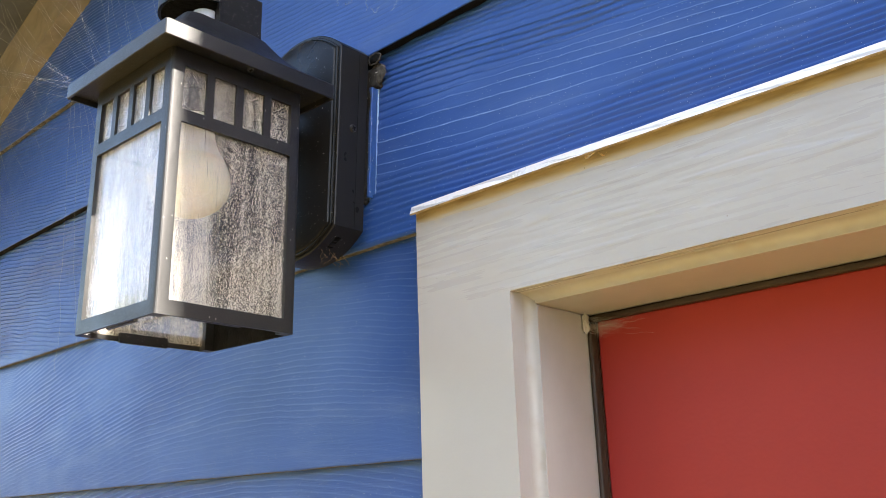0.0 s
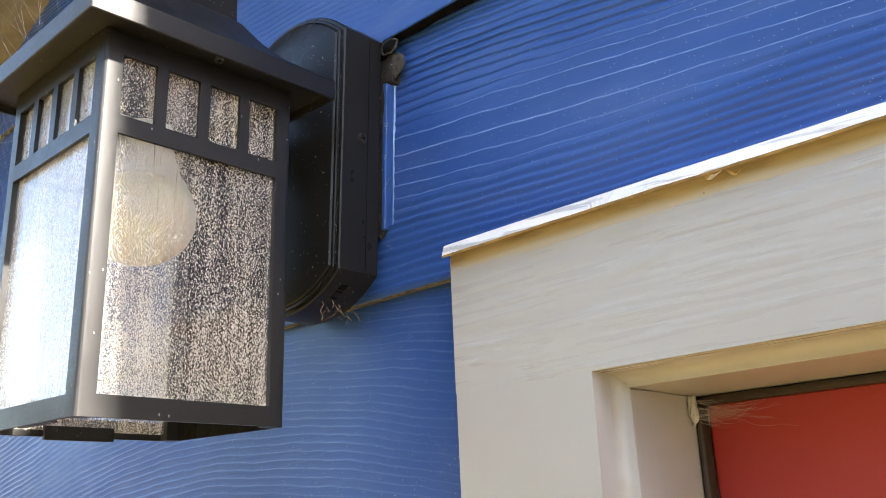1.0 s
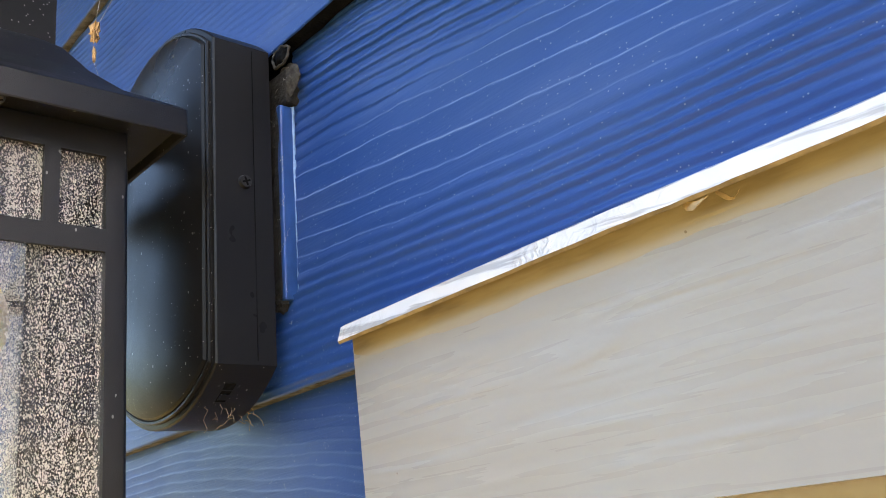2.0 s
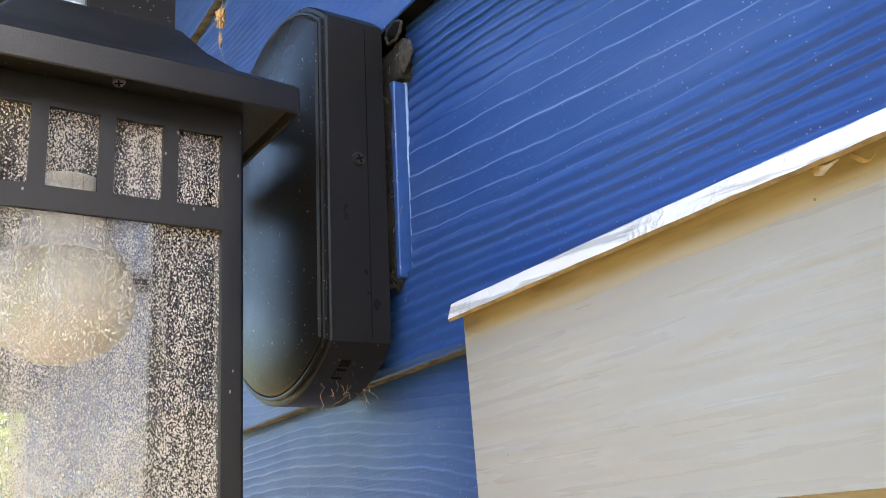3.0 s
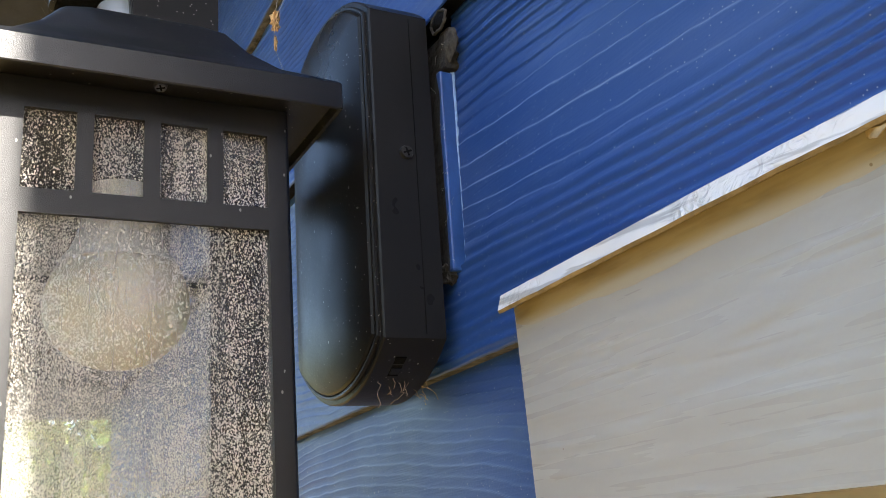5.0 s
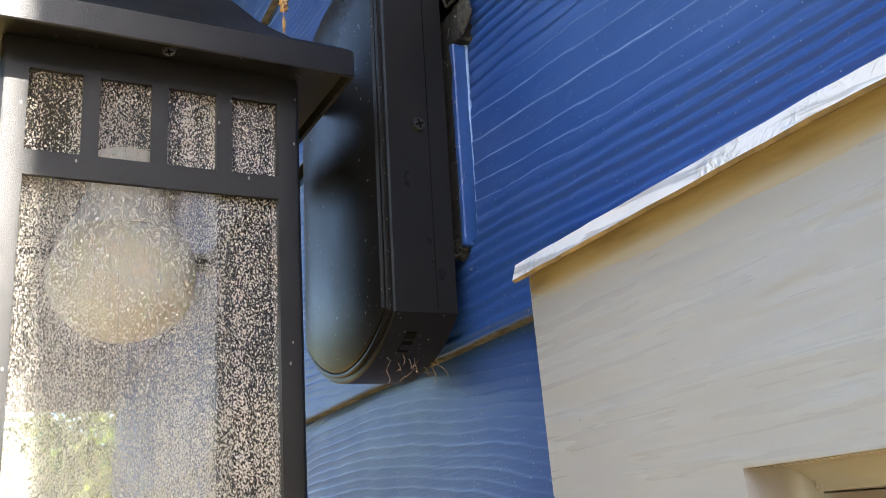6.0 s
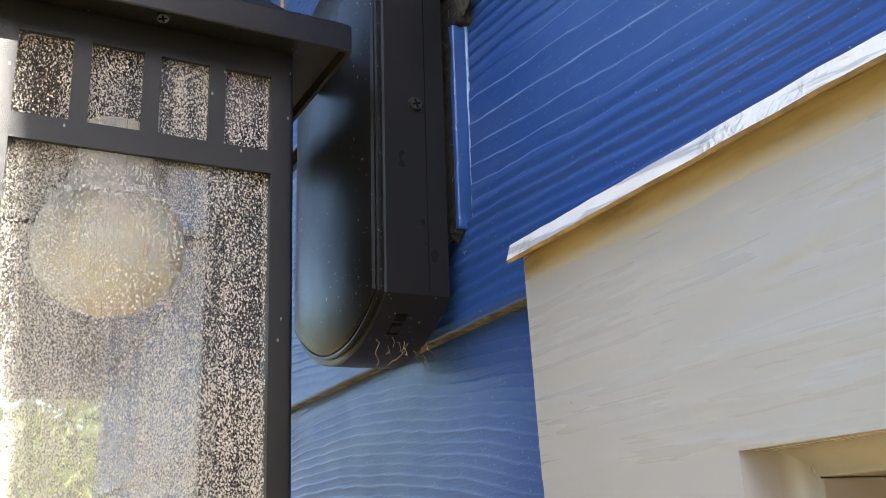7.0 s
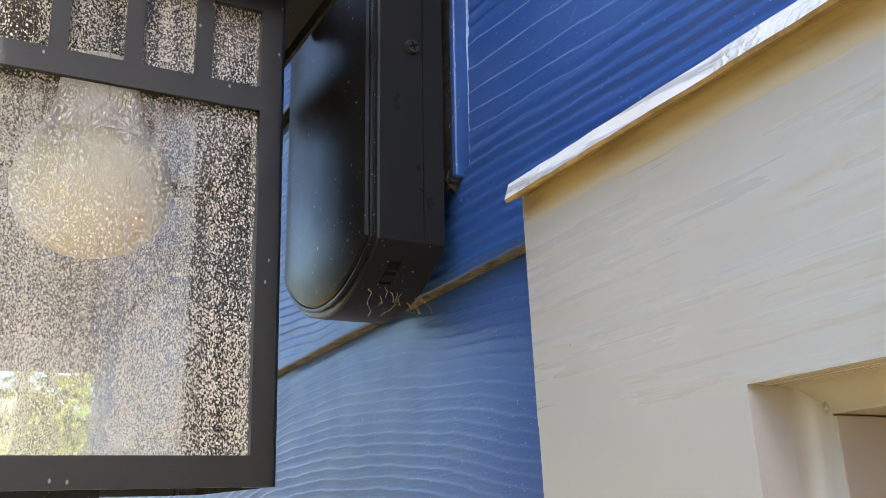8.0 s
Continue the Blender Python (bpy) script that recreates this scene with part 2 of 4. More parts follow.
def seeded_glass(name, dust, haze=(0.90, 0.86, 0.77, 1), through=0.40):
    """Clear flat glass, thick with drawn-out seeds and weathered specks."""
    q = Mat(name, (0.98, 0.98, 0.97), 0.0)
    v = q.pos()
    clump = q.ramp(q.noise(q.scaled(v, (1.0, 1.0, 0.06)), 170.0, 2.0), 0.36, 0.62, -0.045, 0.03)
    patch = q.ramp(q.noise(q.scaled(v, (1.0, 1.0, 0.5)), 48.0, 3.0), 0.36, 0.60, -0.02, 0.02)
    level = q.math("ADD", q.noise(q.scaled(v, (1.0, 1.0, 0.66)), 1800.0, 2.0, 0.6), q.math("ADD", clump, patch))
    speckle = q.ramp(level, 0.574, 0.612)
    large = bubbles(q, q.scaled(v, (1.0, 1.0, 0.8)), 520.0, 0.26, 0.24)
    mid = bubbles(q, q.scaled(v, (1.0, 1.0, 0.7)), 1050.0, 0.40, 0.34)
    runs = q.ramp(q.noise(q.scaled(v, (1.0, 1.0, 0.05)), 900.0, 2.0, 0.6), 0.60, 0.74)
    seeds = q.math("MAXIMUM", q.math("MAXIMUM", large, mid), q.math("MAXIMUM", q.math("MULTIPLY", speckle, 0.9), q.math("MULTIPLY", runs, 0.36)))
    q.set(Transmission_Weight=1.0, IOR=1.45, Normal=q.bump(q.noise(q.scaled(v, (1.0, 1.0, 0.2)), 60.0, 2.0), 0.00012))
    dif = q.node("ShaderNodeBsdfDiffuse", Color=haze)
    tra = q.node("ShaderNodeBsdfTranslucent", Color=haze)
    both = q.node("ShaderNodeMixShader", Fac=through)
    q.t.links.new(dif.outputs[0], both.inputs[1])
    q.t.links.new(tra.outputs[0], both.inputs[2])
    last = q.node("ShaderNodeMixShader")
    q.put(last, 0, q.math("MULTIPLY_ADD", seeds, 0.92 - dust, dust))
    q.t.links.new(q.b.outputs[0], last.inputs[1])
    q.t.links.new(both.outputs[0], last.inputs[2])
    q.t.links.new(last.outputs[0], q.t.nodes["Material Output"].inputs["Surface"])
    return q.m


def frosted_bulb():
    q = Mat("frosted_bulb", (0.98, 0.90, 0.76), 0.45)
    v = q.pos()
    col = q.mix(q.ramp(q.noise(v, 30.0, 4.0), 0.3, 0.7), (0.93, 0.84, 0.69), (0.98, 0.90, 0.76))
    col = q.mix(q.math("MULTIPLY", specks(q, v, 160.0, 0.10, 0.04), 0.8), col, (0.3, 0.24, 0.16))
    q.set(Base_Color=col, Subsurface_Weight=1.0, Subsurface_Scale=0.03, Subsurface_Radius=(1.0, 0.8, 0.55))
    return q.m


def door_paint():
    q = Mat("red_door_paint", (0.33, 0.035, 0.028), 0.55)
    v = q.pos()
    col = q.mix(q.ramp(q.noise(v, 5.0, 4.0), 0.3, 0.7), (0.25, 0.016, 0.012), (0.285, 0.021, 0.016))
    col = q.mix(q.math("MULTIPLY", specks(q, v, 90.0, 0.08, 0.03), 0.6), col, (0.6, 0.5, 0.45))
    q.set(Base_Color=col, Normal=q.bump(q.noise(v, 350.0, 2.0), 0.0001))
    return q.m


def plain(name, color, rough, scale=40.0, depth=0.0004, vary=0.25, metal=0.0, gloss=0.5):
    q = Mat(name, color, rough, metal)
    q.set(Specular_IOR_Level=gloss)
    v = q.pos()
    n = q.noise(v, scale, 4.0, 0.6)
    lo, hi = tuple(c * (1 - vary) for c in color), tuple(min(1.0, c * (1 + vary)) for c in color)
    q.set(Base_Color=q.mix(q.ramp(n, 0.3, 0.7), lo, hi), Normal=q.bump(n, depth))
    return q.m


BLUE = siding_paint("blue_siding_paint", 0.0064, 7.0, 0.0013, 0.85, 0.33, 0.44)
BLUE_RELIEF = relief_paint()
BLUE_FINE = siding_paint("blue_fine_grained_siding_paint", 0.0050, 14.0, 0.00038, 0.5, 0.34, 0.44, 0.0, 0.26)
BLUE_PLAIN = plain("blue_smooth_paint", (0.022, 0.072, 0.25), 0.36, 90.0, 0.0006, 0.12)
# worn caulk bead; the block edge's highlight is put into its pale blue
BLUE_WORN_GLINT = plain("worn_highlit_blue_caulk", (0.20, 0.31, 0.53), 0.45, 300.0, 0.0004, 0.2)
TRIM_X, TRIM_Z = trim_paint(0, 2, "white_trim_paint_level", 0.00026, 1.0), trim_paint(2, 0, "white_trim_paint_upright", 0.00004, 0.3)
SATIN = plain("smooth_white_trim_paint", (0.35, 0.348, 0.338), 0.30, 25.0, 0.0003, 0.04)
CAP, CAULK, RED = cap_paint(), caulk_paint(), door_paint()
BLACK, SMOOTH = black_metal(), black_metal("black_smooth_coat", 0.32, 0.00005, 0.21, 0.011, 1.8)
GLASS, GLASS_FRONT = seeded_glass("seeded_glass", 0.03), seeded_glass("weathered_seeded_glass", 0.20, (0.80, 0.80, 0.80, 1), 0.12)
GLASS_FAR = seeded_glass("hazy_seeded_glass", 0.22, (0.95, 0.91, 0.82, 1))
BULB = frosted_bulb()
NECK = plain("white_plastic", (0.9, 0.9, 0.88), 0.35, 30.0, 0.0001, 0.04)
STEEL = plain("screw_steel", (0.22, 0.215, 0.21), 0.35, 200.0, 0.0001, 0.2, 1.0)
RUBBER = plain("bronze_weatherstrip", (0.032, 0.022, 0.015), 0.5, 60.0, 0.0006, 0.25, 0.0, 0.3)
# grimy caulk, darkened further so the shaded gap beside the plate reads deep
GRIME_SHADE = plain("dirty_shaded_sealant", (0.018, 0.016, 0.013), 0.85, 160.0, 0.003, 0.6)
CRUST = plain("dusty_cobweb_crust", (0.046, 0.041, 0.034), 0.95, 420.0, 0.0008, 0.5)
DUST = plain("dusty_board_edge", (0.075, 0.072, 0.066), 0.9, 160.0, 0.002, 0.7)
# near-black: the dark of gaps, slots and hollows is put into the colour
DARK = plain("dark_cavity", (0.006, 0.006, 0.006), 0.9, 90.0, 0.003, 0.5, 0.0, 0.1)
LENS = plain("milky_sensor_lens", (0.40, 0.45, 0.52), 0.18, 40.0, 0.0001, 0.05)
WEB = plain("spider_silk", (0.42, 0.41, 0.38), 0.5, 300.0, 0.0, 0.1)
HUSK = plain("dry_husk", (0.55, 0.33, 0.13), 0.7, 300.0, 0.001, 0.35)
RAKE_PAINT = plain("tan_rake_paint", (0.21, 0.18, 0.125), 0.5, 30.0, 0.0004, 0.2)
STAIN_SHADE = stained_sealant()
UNDERSIDE = plain("brown_underside", (0.24, 0.175, 0.085), 0.7, 120.0, 0.001, 0.35)
TAN = plain("tan_paint_flake", (0.50, 0.37, 0.19), 0.5, 200.0, 0.0006, 0.3)
STRAW = plain("dry_fibre", (0.30, 0.21, 0.13), 0.7, 300.0, 0.0002, 0.3)
GROUND = plain("dry_ground", (0.155, 0.108, 0.028), 0.9, 3.0, 0.01, 0.3)
SOFFIT = plain("dark_soffit_paint", (0.06, 0.065, 0.075), 0.6, 20.0, 0.0006, 0.25)
SHINGLE = plain("roof_covering", (0.10, 0.095, 0.09), 0.9, 60.0, 0.003, 0.4)
BARK = plain("bark", (0.16, 0.12, 0.08), 0.9, 30.0, 0.01, 0.4)


def leaf_paint():
    q = Mat("leaves", (0.12, 0.16, 0.03), 0.6)
    v = q.pos()
    q.set(Base_Color=q.mix(q.ramp(q.noise(v, 1.2, 4.0), 0.3, 0.7), (0.08, 0.12, 0.02), (0.20, 0.22, 0.05)))
    return q.m


LEAF = leaf_paint()


# ---- mesh helpers ----
def part(name, bm, material, parent=None, label="", smooth=False):
    me = bpy.data.meshes.new(name)
    bmesh.ops.recalc_face_normals(bm, faces=bm.faces)
    for f in bm.faces:
        f.smooth = True
    bm.to_mesh(me)
    bm.free()
    me.set_sharp_from_angle(angle=radians(60 if smooth else 18))
    me.materials.append(material)
    ob = new(name, me)
    if parent is not None:
        ob.parent = parent
    if label:
        tagged(ob, label)
    return ob


def thing(name, label, category, at=(0, 0, 0), kind="", group=""):
    ob = new(name)
    ob.location = at
    ob.empty_display_size = 0.02
    return tagged(ob, label, category, group, kind)


def box_bm(x0, x1, y0, y1, z0, z1, bevel=0.0, segments=2, bm=None):
    own = bmesh.new()
    bmesh.ops.create_cube(own, size=1, matrix=Matrix.Translation(((x0 + x1) / 2, (y0 + y1) / 2, (z0 + z1) / 2))
                          @ Matrix.Diagonal((x1 - x0, y1 - y0, z1 - z0, 1)))
    if bevel:
        bmesh.ops.bevel(own, geom=own.edges[:], offset=bevel, segments=segments, affect="EDGES", profile=0.5)
    if bm is None:
        return own
    me = bpy.data.meshes.new("tmp")
    own.to_mesh(me)
    own.free()
    bm.from_mesh(me)
    bpy.data.meshes.remove(me)
    return bm


def prism_bm(outline, depth_front, depth_back):
    """A slab from an outline in x and z; depth_front(x, z) and depth_back(x, z) give its two faces in y."""
    bm = bmesh.new()
    a = [bm.verts.new((x, depth_front(x, z), z)) for x, z in outline]
    b = [bm.verts.new((x, depth_back(x, z), z)) for x, z in outline]
    bm.faces.new(a)
    bm.faces.new(b[::-1])
    for i in range(len(a)):
        j = (i + 1) % len(a)
        bm.faces.new((a[i], b[i], b[j], a[j]))
    return bm


def lathe_bm(profile, centre, steps=40, bm=None):
    """A turned form about an upright axis; profile is a list of radius and height."""
    bm = bm or bmesh.new()
    cx, cy = centre
    rings = [[bm.verts.new((cx + r * math.cos(a), cy + r * math.sin(a), z))
              for a in [2 * math.pi * i / steps for i in range(steps)]] for r, z in profile]
    for lo, hi in zip(rings, rings[1:]):
        for i in range(steps):
            bm.faces.new((lo[i], lo[(i + 1) % steps], hi[(i + 1) % steps], hi[i]))
    bm.faces.new(rings[0][::-1])
    bm.faces.new(rings[-1])
    return bm


def loft_bm(rings):
    bm = bmesh.new()
    vs = [[bm.verts.new(q) for q in ring] for ring in rings]
    n = len(vs[0])
    for lo, hi in zip(vs, vs[1:]):
        for i in range(n):
            bm.faces.new((lo[i], lo[(i + 1) % n], hi[(i + 1) % n], hi[i]))
    bm.faces.new(vs[0][::-1])
    bm.faces.new(vs[-1])
    return bm


def strands(name, lines, radius, material, parent=None):
    """Fine threads: one curve object of many lines."""
    cu = bpy.data.curves.new(name, "CURVE")
    cu.dimensions, cu.bevel_depth, cu.bevel_resolution = "3D", radius, 1
    for line in lines:
        sp = cu.splines.new("POLY")
        sp.points.add(len(line) - 1)
        for q, c in zip(sp.points, line):
            q.co = (*c, 1)
    cu.materials.append(material)
    ob = new(name, cu)
    if parent is not None:
        ob.parent = parent
    return ob


# ---- the wall: numbers ----
CAS_X, CAS_Y, CAS_TOP = -0.505, 0.520, 2.105       # outer edge, face and top of the door casing
OPEN_X, OPEN_Z = -0.416, 2.0256                    # opening inside the casing
DOOR_W = 0.92
OPEN_X2 = OPEN_X + DOOR_W
CAS_X2 = OPEN_X2 + (OPEN_X - CAS_X)
LAP_Y, LAP, LAP_Z, THICK = 0.537, 0.1777, 2.0975, 0.0075
WALL_X0, WALL_X1 = -1.727, 2.6
APEX_X, RAKE = 0.45, 0.375
EAVE_Y = 0.277


def rake_z(x):
    """Lower edge of the rake board, which follows the roof."""
    return 2.528 + RAKE * ((x if x < APEX_X else 2 * APEX_X - x) + 1.39)


# ---- ground ----
bm = bmesh.new()
bmesh.ops.create_grid(bm, x_segments=40, y_segments=40, size=600)
tagged(part("ground", bm, GROUND), "dry tan ground in full sun before the house", "ground", kind="structure")

# ---- wall core, with the door's opening through it ----
core = thing("wall_front", "house wall of blue wood-grained lap siding", "wall", kind="structure")


def wall_slab(x0, x1, z0, top):
    n = [x0] + ([APEX_X] if x0 < APEX_X < x1 else []) + [x1]
    outline = [(x0, z0), (x1, z0)] + [(x, top(x)) for x in n[::-1]]
    return prism_bm(outline, lambda x, z: 0.549, lambda x, z: 0.68)


part("sheathing", wall_slab(WALL_X0, OPEN_X - 0.02, 0, lambda x: rake_z(x) + 0.10), DARK, core)
part("sheathing", wall_slab(OPEN_X - 0.02, OPEN_X2 + 0.02, 2.045, lambda x: rake_z(x) + 0.10), DARK, core)
part("sheathing", wall_slab(OPEN_X2 + 0.02, WALL_X1, 0, lambda x: rake_z(x) + 0.10), DARK, core)

# ---- rake board, soffit, roof ----
rake_board = thing("trim_rake", "tan painted rake board under the eave", "trim", kind="structure")
for x0, x1 in ((WALL_X0 - 0.02, APEX_X), (APEX_X, WALL_X1 + 0.02)):
    part("board", prism_bm([(x0, rake_z(x0)), (x1, rake_z(x1)), (x1, rake_z(x1) + 0.095), (x0, rake_z(x0) + 0.095)],
                           lambda x, z: 0.518, lambda x, z: 0.548), RAKE_PAINT, rake_board)
soffit = thing("ceiling_soffit", "dark painted sloping soffit under the roof edge", "soffit", kind="structure")
roof = thing("roof_slope", "dark shingle roof over the wall", "roof", kind="structure")
for x0, x1 in ((WALL_X0 - 0.35, APEX_X), (APEX_X, WALL_X1 + 0.35)):
    def band(a, b):
        return [(x0, rake_z(x0) + a), (x1, rake_z(x1) + a), (x1, rake_z(x1) + b), (x0, rake_z(x0) + b)]
    part("panel", prism_bm(band(0.096, 0.110), lambda x, z: EAVE_Y + 0.02, lambda x, z: 0.70), SOFFIT, soffit)
    part("fascia", prism_bm(band(0.030, 0.215), lambda x, z: EAVE_Y, lambda x, z: EAVE_Y + 0.0195), TRIM_X, roof)
    part("slope", prism_bm(band(0.216, 0.245), lambda x, z: EAVE_Y - 0.02, lambda x, z: 6.0), SHINGLE, roof)
eave = thing("trim_eave_board", "pale board along the low eave at the end of the house", "trim", kind="structure")
part("board", box_bm(WALL_X0 - 0.372, WALL_X0 - 0.352, EAVE_Y, 6.0, 2.305, rake_z(WALL_X0 - 0.36) + 0.20, 0.002), TRIM_X, eave)
end = thing("wall_end", "blue end wall of the house", "wall", kind="structure")
for x0, x1 in ((WALL_X0, WALL_X0 + 0.12), (WALL_X1 - 0.12, WALL_X1)):
    part("sheet", box_bm(x0, x1, 0.682, 6.0, 0, 2.36), BLUE, end)
part("sheet", box_bm(WALL_X0, WALL_X1, 6.0, 6.1, 0, 2.36), BLUE, end)

# ---- door casing ----
casing = thing("trim_door_casing", "off-white painted wood-grained door casing", "door trim", (0, 0, 0), kind="structure")


def board(name, x0, x1, z0, z1, mat, y0=CAS_Y, y1=0.548, bevel=0.0008):
    return part(name, box_bm(x0, x1, y0, y1, z0, z1, bevel), mat, casing)


board("head_board", CAS_X, CAS_X2, OPEN_Z, CAS_TOP, TRIM_X, CAS_Y, 0.548, 0.0)
board("side_board", CAS_X + 0.0004, OPEN_X, 0.02, OPEN_Z, TRIM_Z, CAS_Y, 0.548, 0.0)
board("side_board", OPEN_X2, CAS_X2 - 0.0004, 0.02, OPEN_Z, TRIM_Z, CAS_Y, 0.548, 0.0)


def cap_bm():
    """The drip cap: a thin strip with a wavy, chipped nose."""
    bm = bmesh.new()
    n = 160
    x0, x1 = CAS_X + 0.0015, CAS_X2 - 0.0015
    rows = []
    for i in range(n + 1):
        x = x0 + (x1 - x0) * i / n
        w = 0.0006 * noise.noise((x * 45, 0, 0)) + 0.0005 * noise.noise((x * 140, 5, 0))
        s = 0.0006 * noise.noise((x * 9, 9, 0))
        prof = [(0.5124 + w, 2.1010 + s), (0.5116 + w, 2.1020 + s), (0.5136 + w, 2.1080 + s), (0.5162, 2.1094 + s),
                (0.5480, 2.1125), (0.5480, 2.1046), (0.5195, 2.1044), (0.5150, 2.1020 + s)]
        rows.append([(x, y, z) for y, z in prof])
    vs = [[bm.verts.new(c) for c in r] for r in rows]
    for a, b in zip(vs, vs[1:]):
        for k in range(8):
            bm.faces.new((a[k], a[(k + 1) % 8], b[(k + 1) % 8], b[k]))
    bm.faces.new(vs[0])
    bm.faces.new(vs[-1][::-1])
    return bm


cap = part("drip_cap", cap_bm(), CAP, casing, "chipped white drip cap")
# downward faces of the cap are browner than its nose
cap.data.materials.append(UNDERSIDE)
for f in cap.data.polygons:
    if f.normal.z < -0.35:
        f.material_index = 1



def shaded_bead_bm():
    """The old sealant, added to fill the corner under the drip cap and carry its painted shade, with a ragged lower
    edge.
    """
    bm = bmesh.new()
    x0, x1, n = CAS_X + 0.0006, CAS_X2 - 0.0006, 420
    rows = []
    for i in range(n + 1):
        x = x0 + (x1 - x0) * i / n
        drop = 0.0092 + 0.0022 * noise.noise((x * 22, 3, 0)) + 0.0010 * noise.noise((x * 90, 8, 0))
        k = min(1.0, 0.25 + (x - x0) / 0.03)
        rows.append([bm.verts.new((x, 0.5204 - (0.5204 - y) * k, z)) for y, z in ((0.5204, 2.1042), (0.5170, 2.1034), (0.5178, 2.1005), (0.5186, 2.0980),
                                                          (0.5192, 2.1040 - drop * 0.8), (0.52002, 2.1030 - drop), (0.5210, 2.1028 - drop))])
    for a, b in zip(rows, rows[1:]):
        for k in range(7):
            bm.faces.new((a[k], a[(k + 1) % 7], b[(k + 1) % 7], b[k]))
    bm.faces.new(rows[0])
    bm.faces.new(rows[-1][::-1])
    return bm


part("stained_sealant", shaded_bead_bm(), STAIN_SHADE, casing, "old sealant brown with stain and painted cap shade")

# ---- jamb, sealant, weatherstrip, door ----
JAMB_X, JAMB_Z = -0.4085, 2.0180
jamb = thing("door_frame", "off-white painted door jamb with sealant in the corner", "door frame", kind="structure")
JAMB_Y = 0.5400


def jamb_bm(x0, x1, z0, z1, lip):
    """A frame board; the lip is its front edge, which shows beside the casing."""
    return box_bm(*lip, 0.0006, 2, box_bm(x0, x1, 0.5490, 0.6750, z0, z1, 0.001))


part("jamb_board", jamb_bm(OPEN_X - 0.018, JAMB_X - 0.0002, 0.02, JAMB_Z, (OPEN_X + 0.0003, JAMB_X, JAMB_Y, 0.6740, 0.02, JAMB_Z)), SATIN, jamb)
part("jamb_board", jamb_bm(OPEN_X2 - 0.0073, OPEN_X2 + 0.018, 0.02, JAMB_Z, (OPEN_X2 - 0.0075, OPEN_X2 - 0.0003, JAMB_Y, 0.6740, 0.02, JAMB_Z)), SATIN, jamb)
part("head_jamb", jamb_bm(OPEN_X - 0.018, OPEN_X2 + 0.018, JAMB_Z + 0.0004, 2.0440,
                          (OPEN_X + 0.0003, OPEN_X2 - 0.0003, JAMB_Y, 0.6740, JAMB_Z + 0.0002, OPEN_Z - 0.0003)), SATIN, jamb)


def bead_bm(path_pts, across, radius, wob, seed):
    """An uneven bead of sealant along a straight run."""
    bm = bmesh.new()
    a, b = Vector(path_pts[0]), Vector(path_pts[1])
    u, w = Vector(across[0]), Vector(across[1])
    n = max(24, int((b - a).length / 0.006))
    rings = []
    for i in range(n + 1):
        c = a.lerp(b, i / n)
        k = radius * (1 + wob * noise.noise((i * 0.23, seed, 0)))
        ring = []
        for j in range(9):
            t = math.pi / 2 * j / 8
            ring.append(c + u * (k * (1 - math.sin(t))) + w * (k * (1 - math.cos(t))))
        rings.append([bm.verts.new(c)] + [bm.verts.new(q) for q in ring])
    for r, s in zip(rings, rings[1:]):
        for j in range(10):
            bm.faces.new((r[j], r[(j + 1) % 10], s[(j + 1) % 10], s[j]))
    bm.faces.new(rings[0])
    bm.faces.new(rings[-1][::-1])
    return bm


part("sealant", bead_bm([(OPEN_X, JAMB_Y, 0.03), (OPEN_X, JAMB_Y, OPEN_Z)], [(1, 0, 0), (0, -1, 0)], 0.0070, 0.10, 1), CAULK, jamb)
part("sealant", bead_bm([(OPEN_X, JAMB_Y, OPEN_Z), (OPEN_X2, JAMB_Y, OPEN_Z)], [(0, 0, -1), (0, -1, 0)], 0.0070, 0.10, 2), CAULK, jamb)


def blob_bm(centre, size, seed, rough=0.35, level=3):
    bm = bmesh.new()
    bmesh.ops.create_icosphere(bm, subdivisions=level, radius=1)
    for v in bm.verts:
        k = 1 + rough * noise.noise(v.co * 2.2 + Vector((seed, 0, 0)))
        v.co = Vector((v.co.x * size[0], v.co.y * size[1], v.co.z * size[2])) * k + Vector(centre)
    return bm


part("sealant_lump", blob_bm((JAMB_X + 0.002, 0.5950, JAMB_Z - 0.007), (0.0020, 0.003, 0.009), 5, 0.7), CAULK, jamb, smooth=True)
part("sealant_lump", blob_bm((OPEN_X + 0.0056, 0.5397, OPEN_Z - 0.0056), (0.0005, 0.0006, 0.0014), 31, 0.5), CAULK, jamb, smooth=True)

door = thing("door_1", "closed red painted entry door", "door", kind="structure")
part("leaf", box_bm(JAMB_X + 0.003, OPEN_X2 - 0.0105, 0.6085, 0.6525, 0.03, JAMB_Z - 0.003, 0.002), RED, door)
for x0, x1, y0, z0, z1 in ((JAMB_X, JAMB_X + 0.0040, 0.5985, 0.03, JAMB_Z - 0.0055), (JAMB_X, OPEN_X2 - 0.0075, 0.6015, JAMB_Z - 0.0050, JAMB_Z),
                           (OPEN_X2 - 0.016, OPEN_X2 - 0.0075, 0.5985, 0.03, JAMB_Z - 0.009)):
    part("weatherstrip", box_bm(x0, x1, y0, 0.6080, z0, z1, 0.002, 3), RUBBER, door, "dark bronze weatherstrip")

# ---- the lantern: numbers ----
LX, LY = -0.6275, 0.396
BX0, BX1, BY0, BY1 = -0.6850, -0.5700, 0.3400, 0.4550
BZ0, BZ1 = 2.0130, 2.2080
PANE_Z0, PANE_Z1, SMALL_Z0, SMALL_Z1 = 2.0235, 2.1528, 2.1625, 2.1955
POST = 0.0100
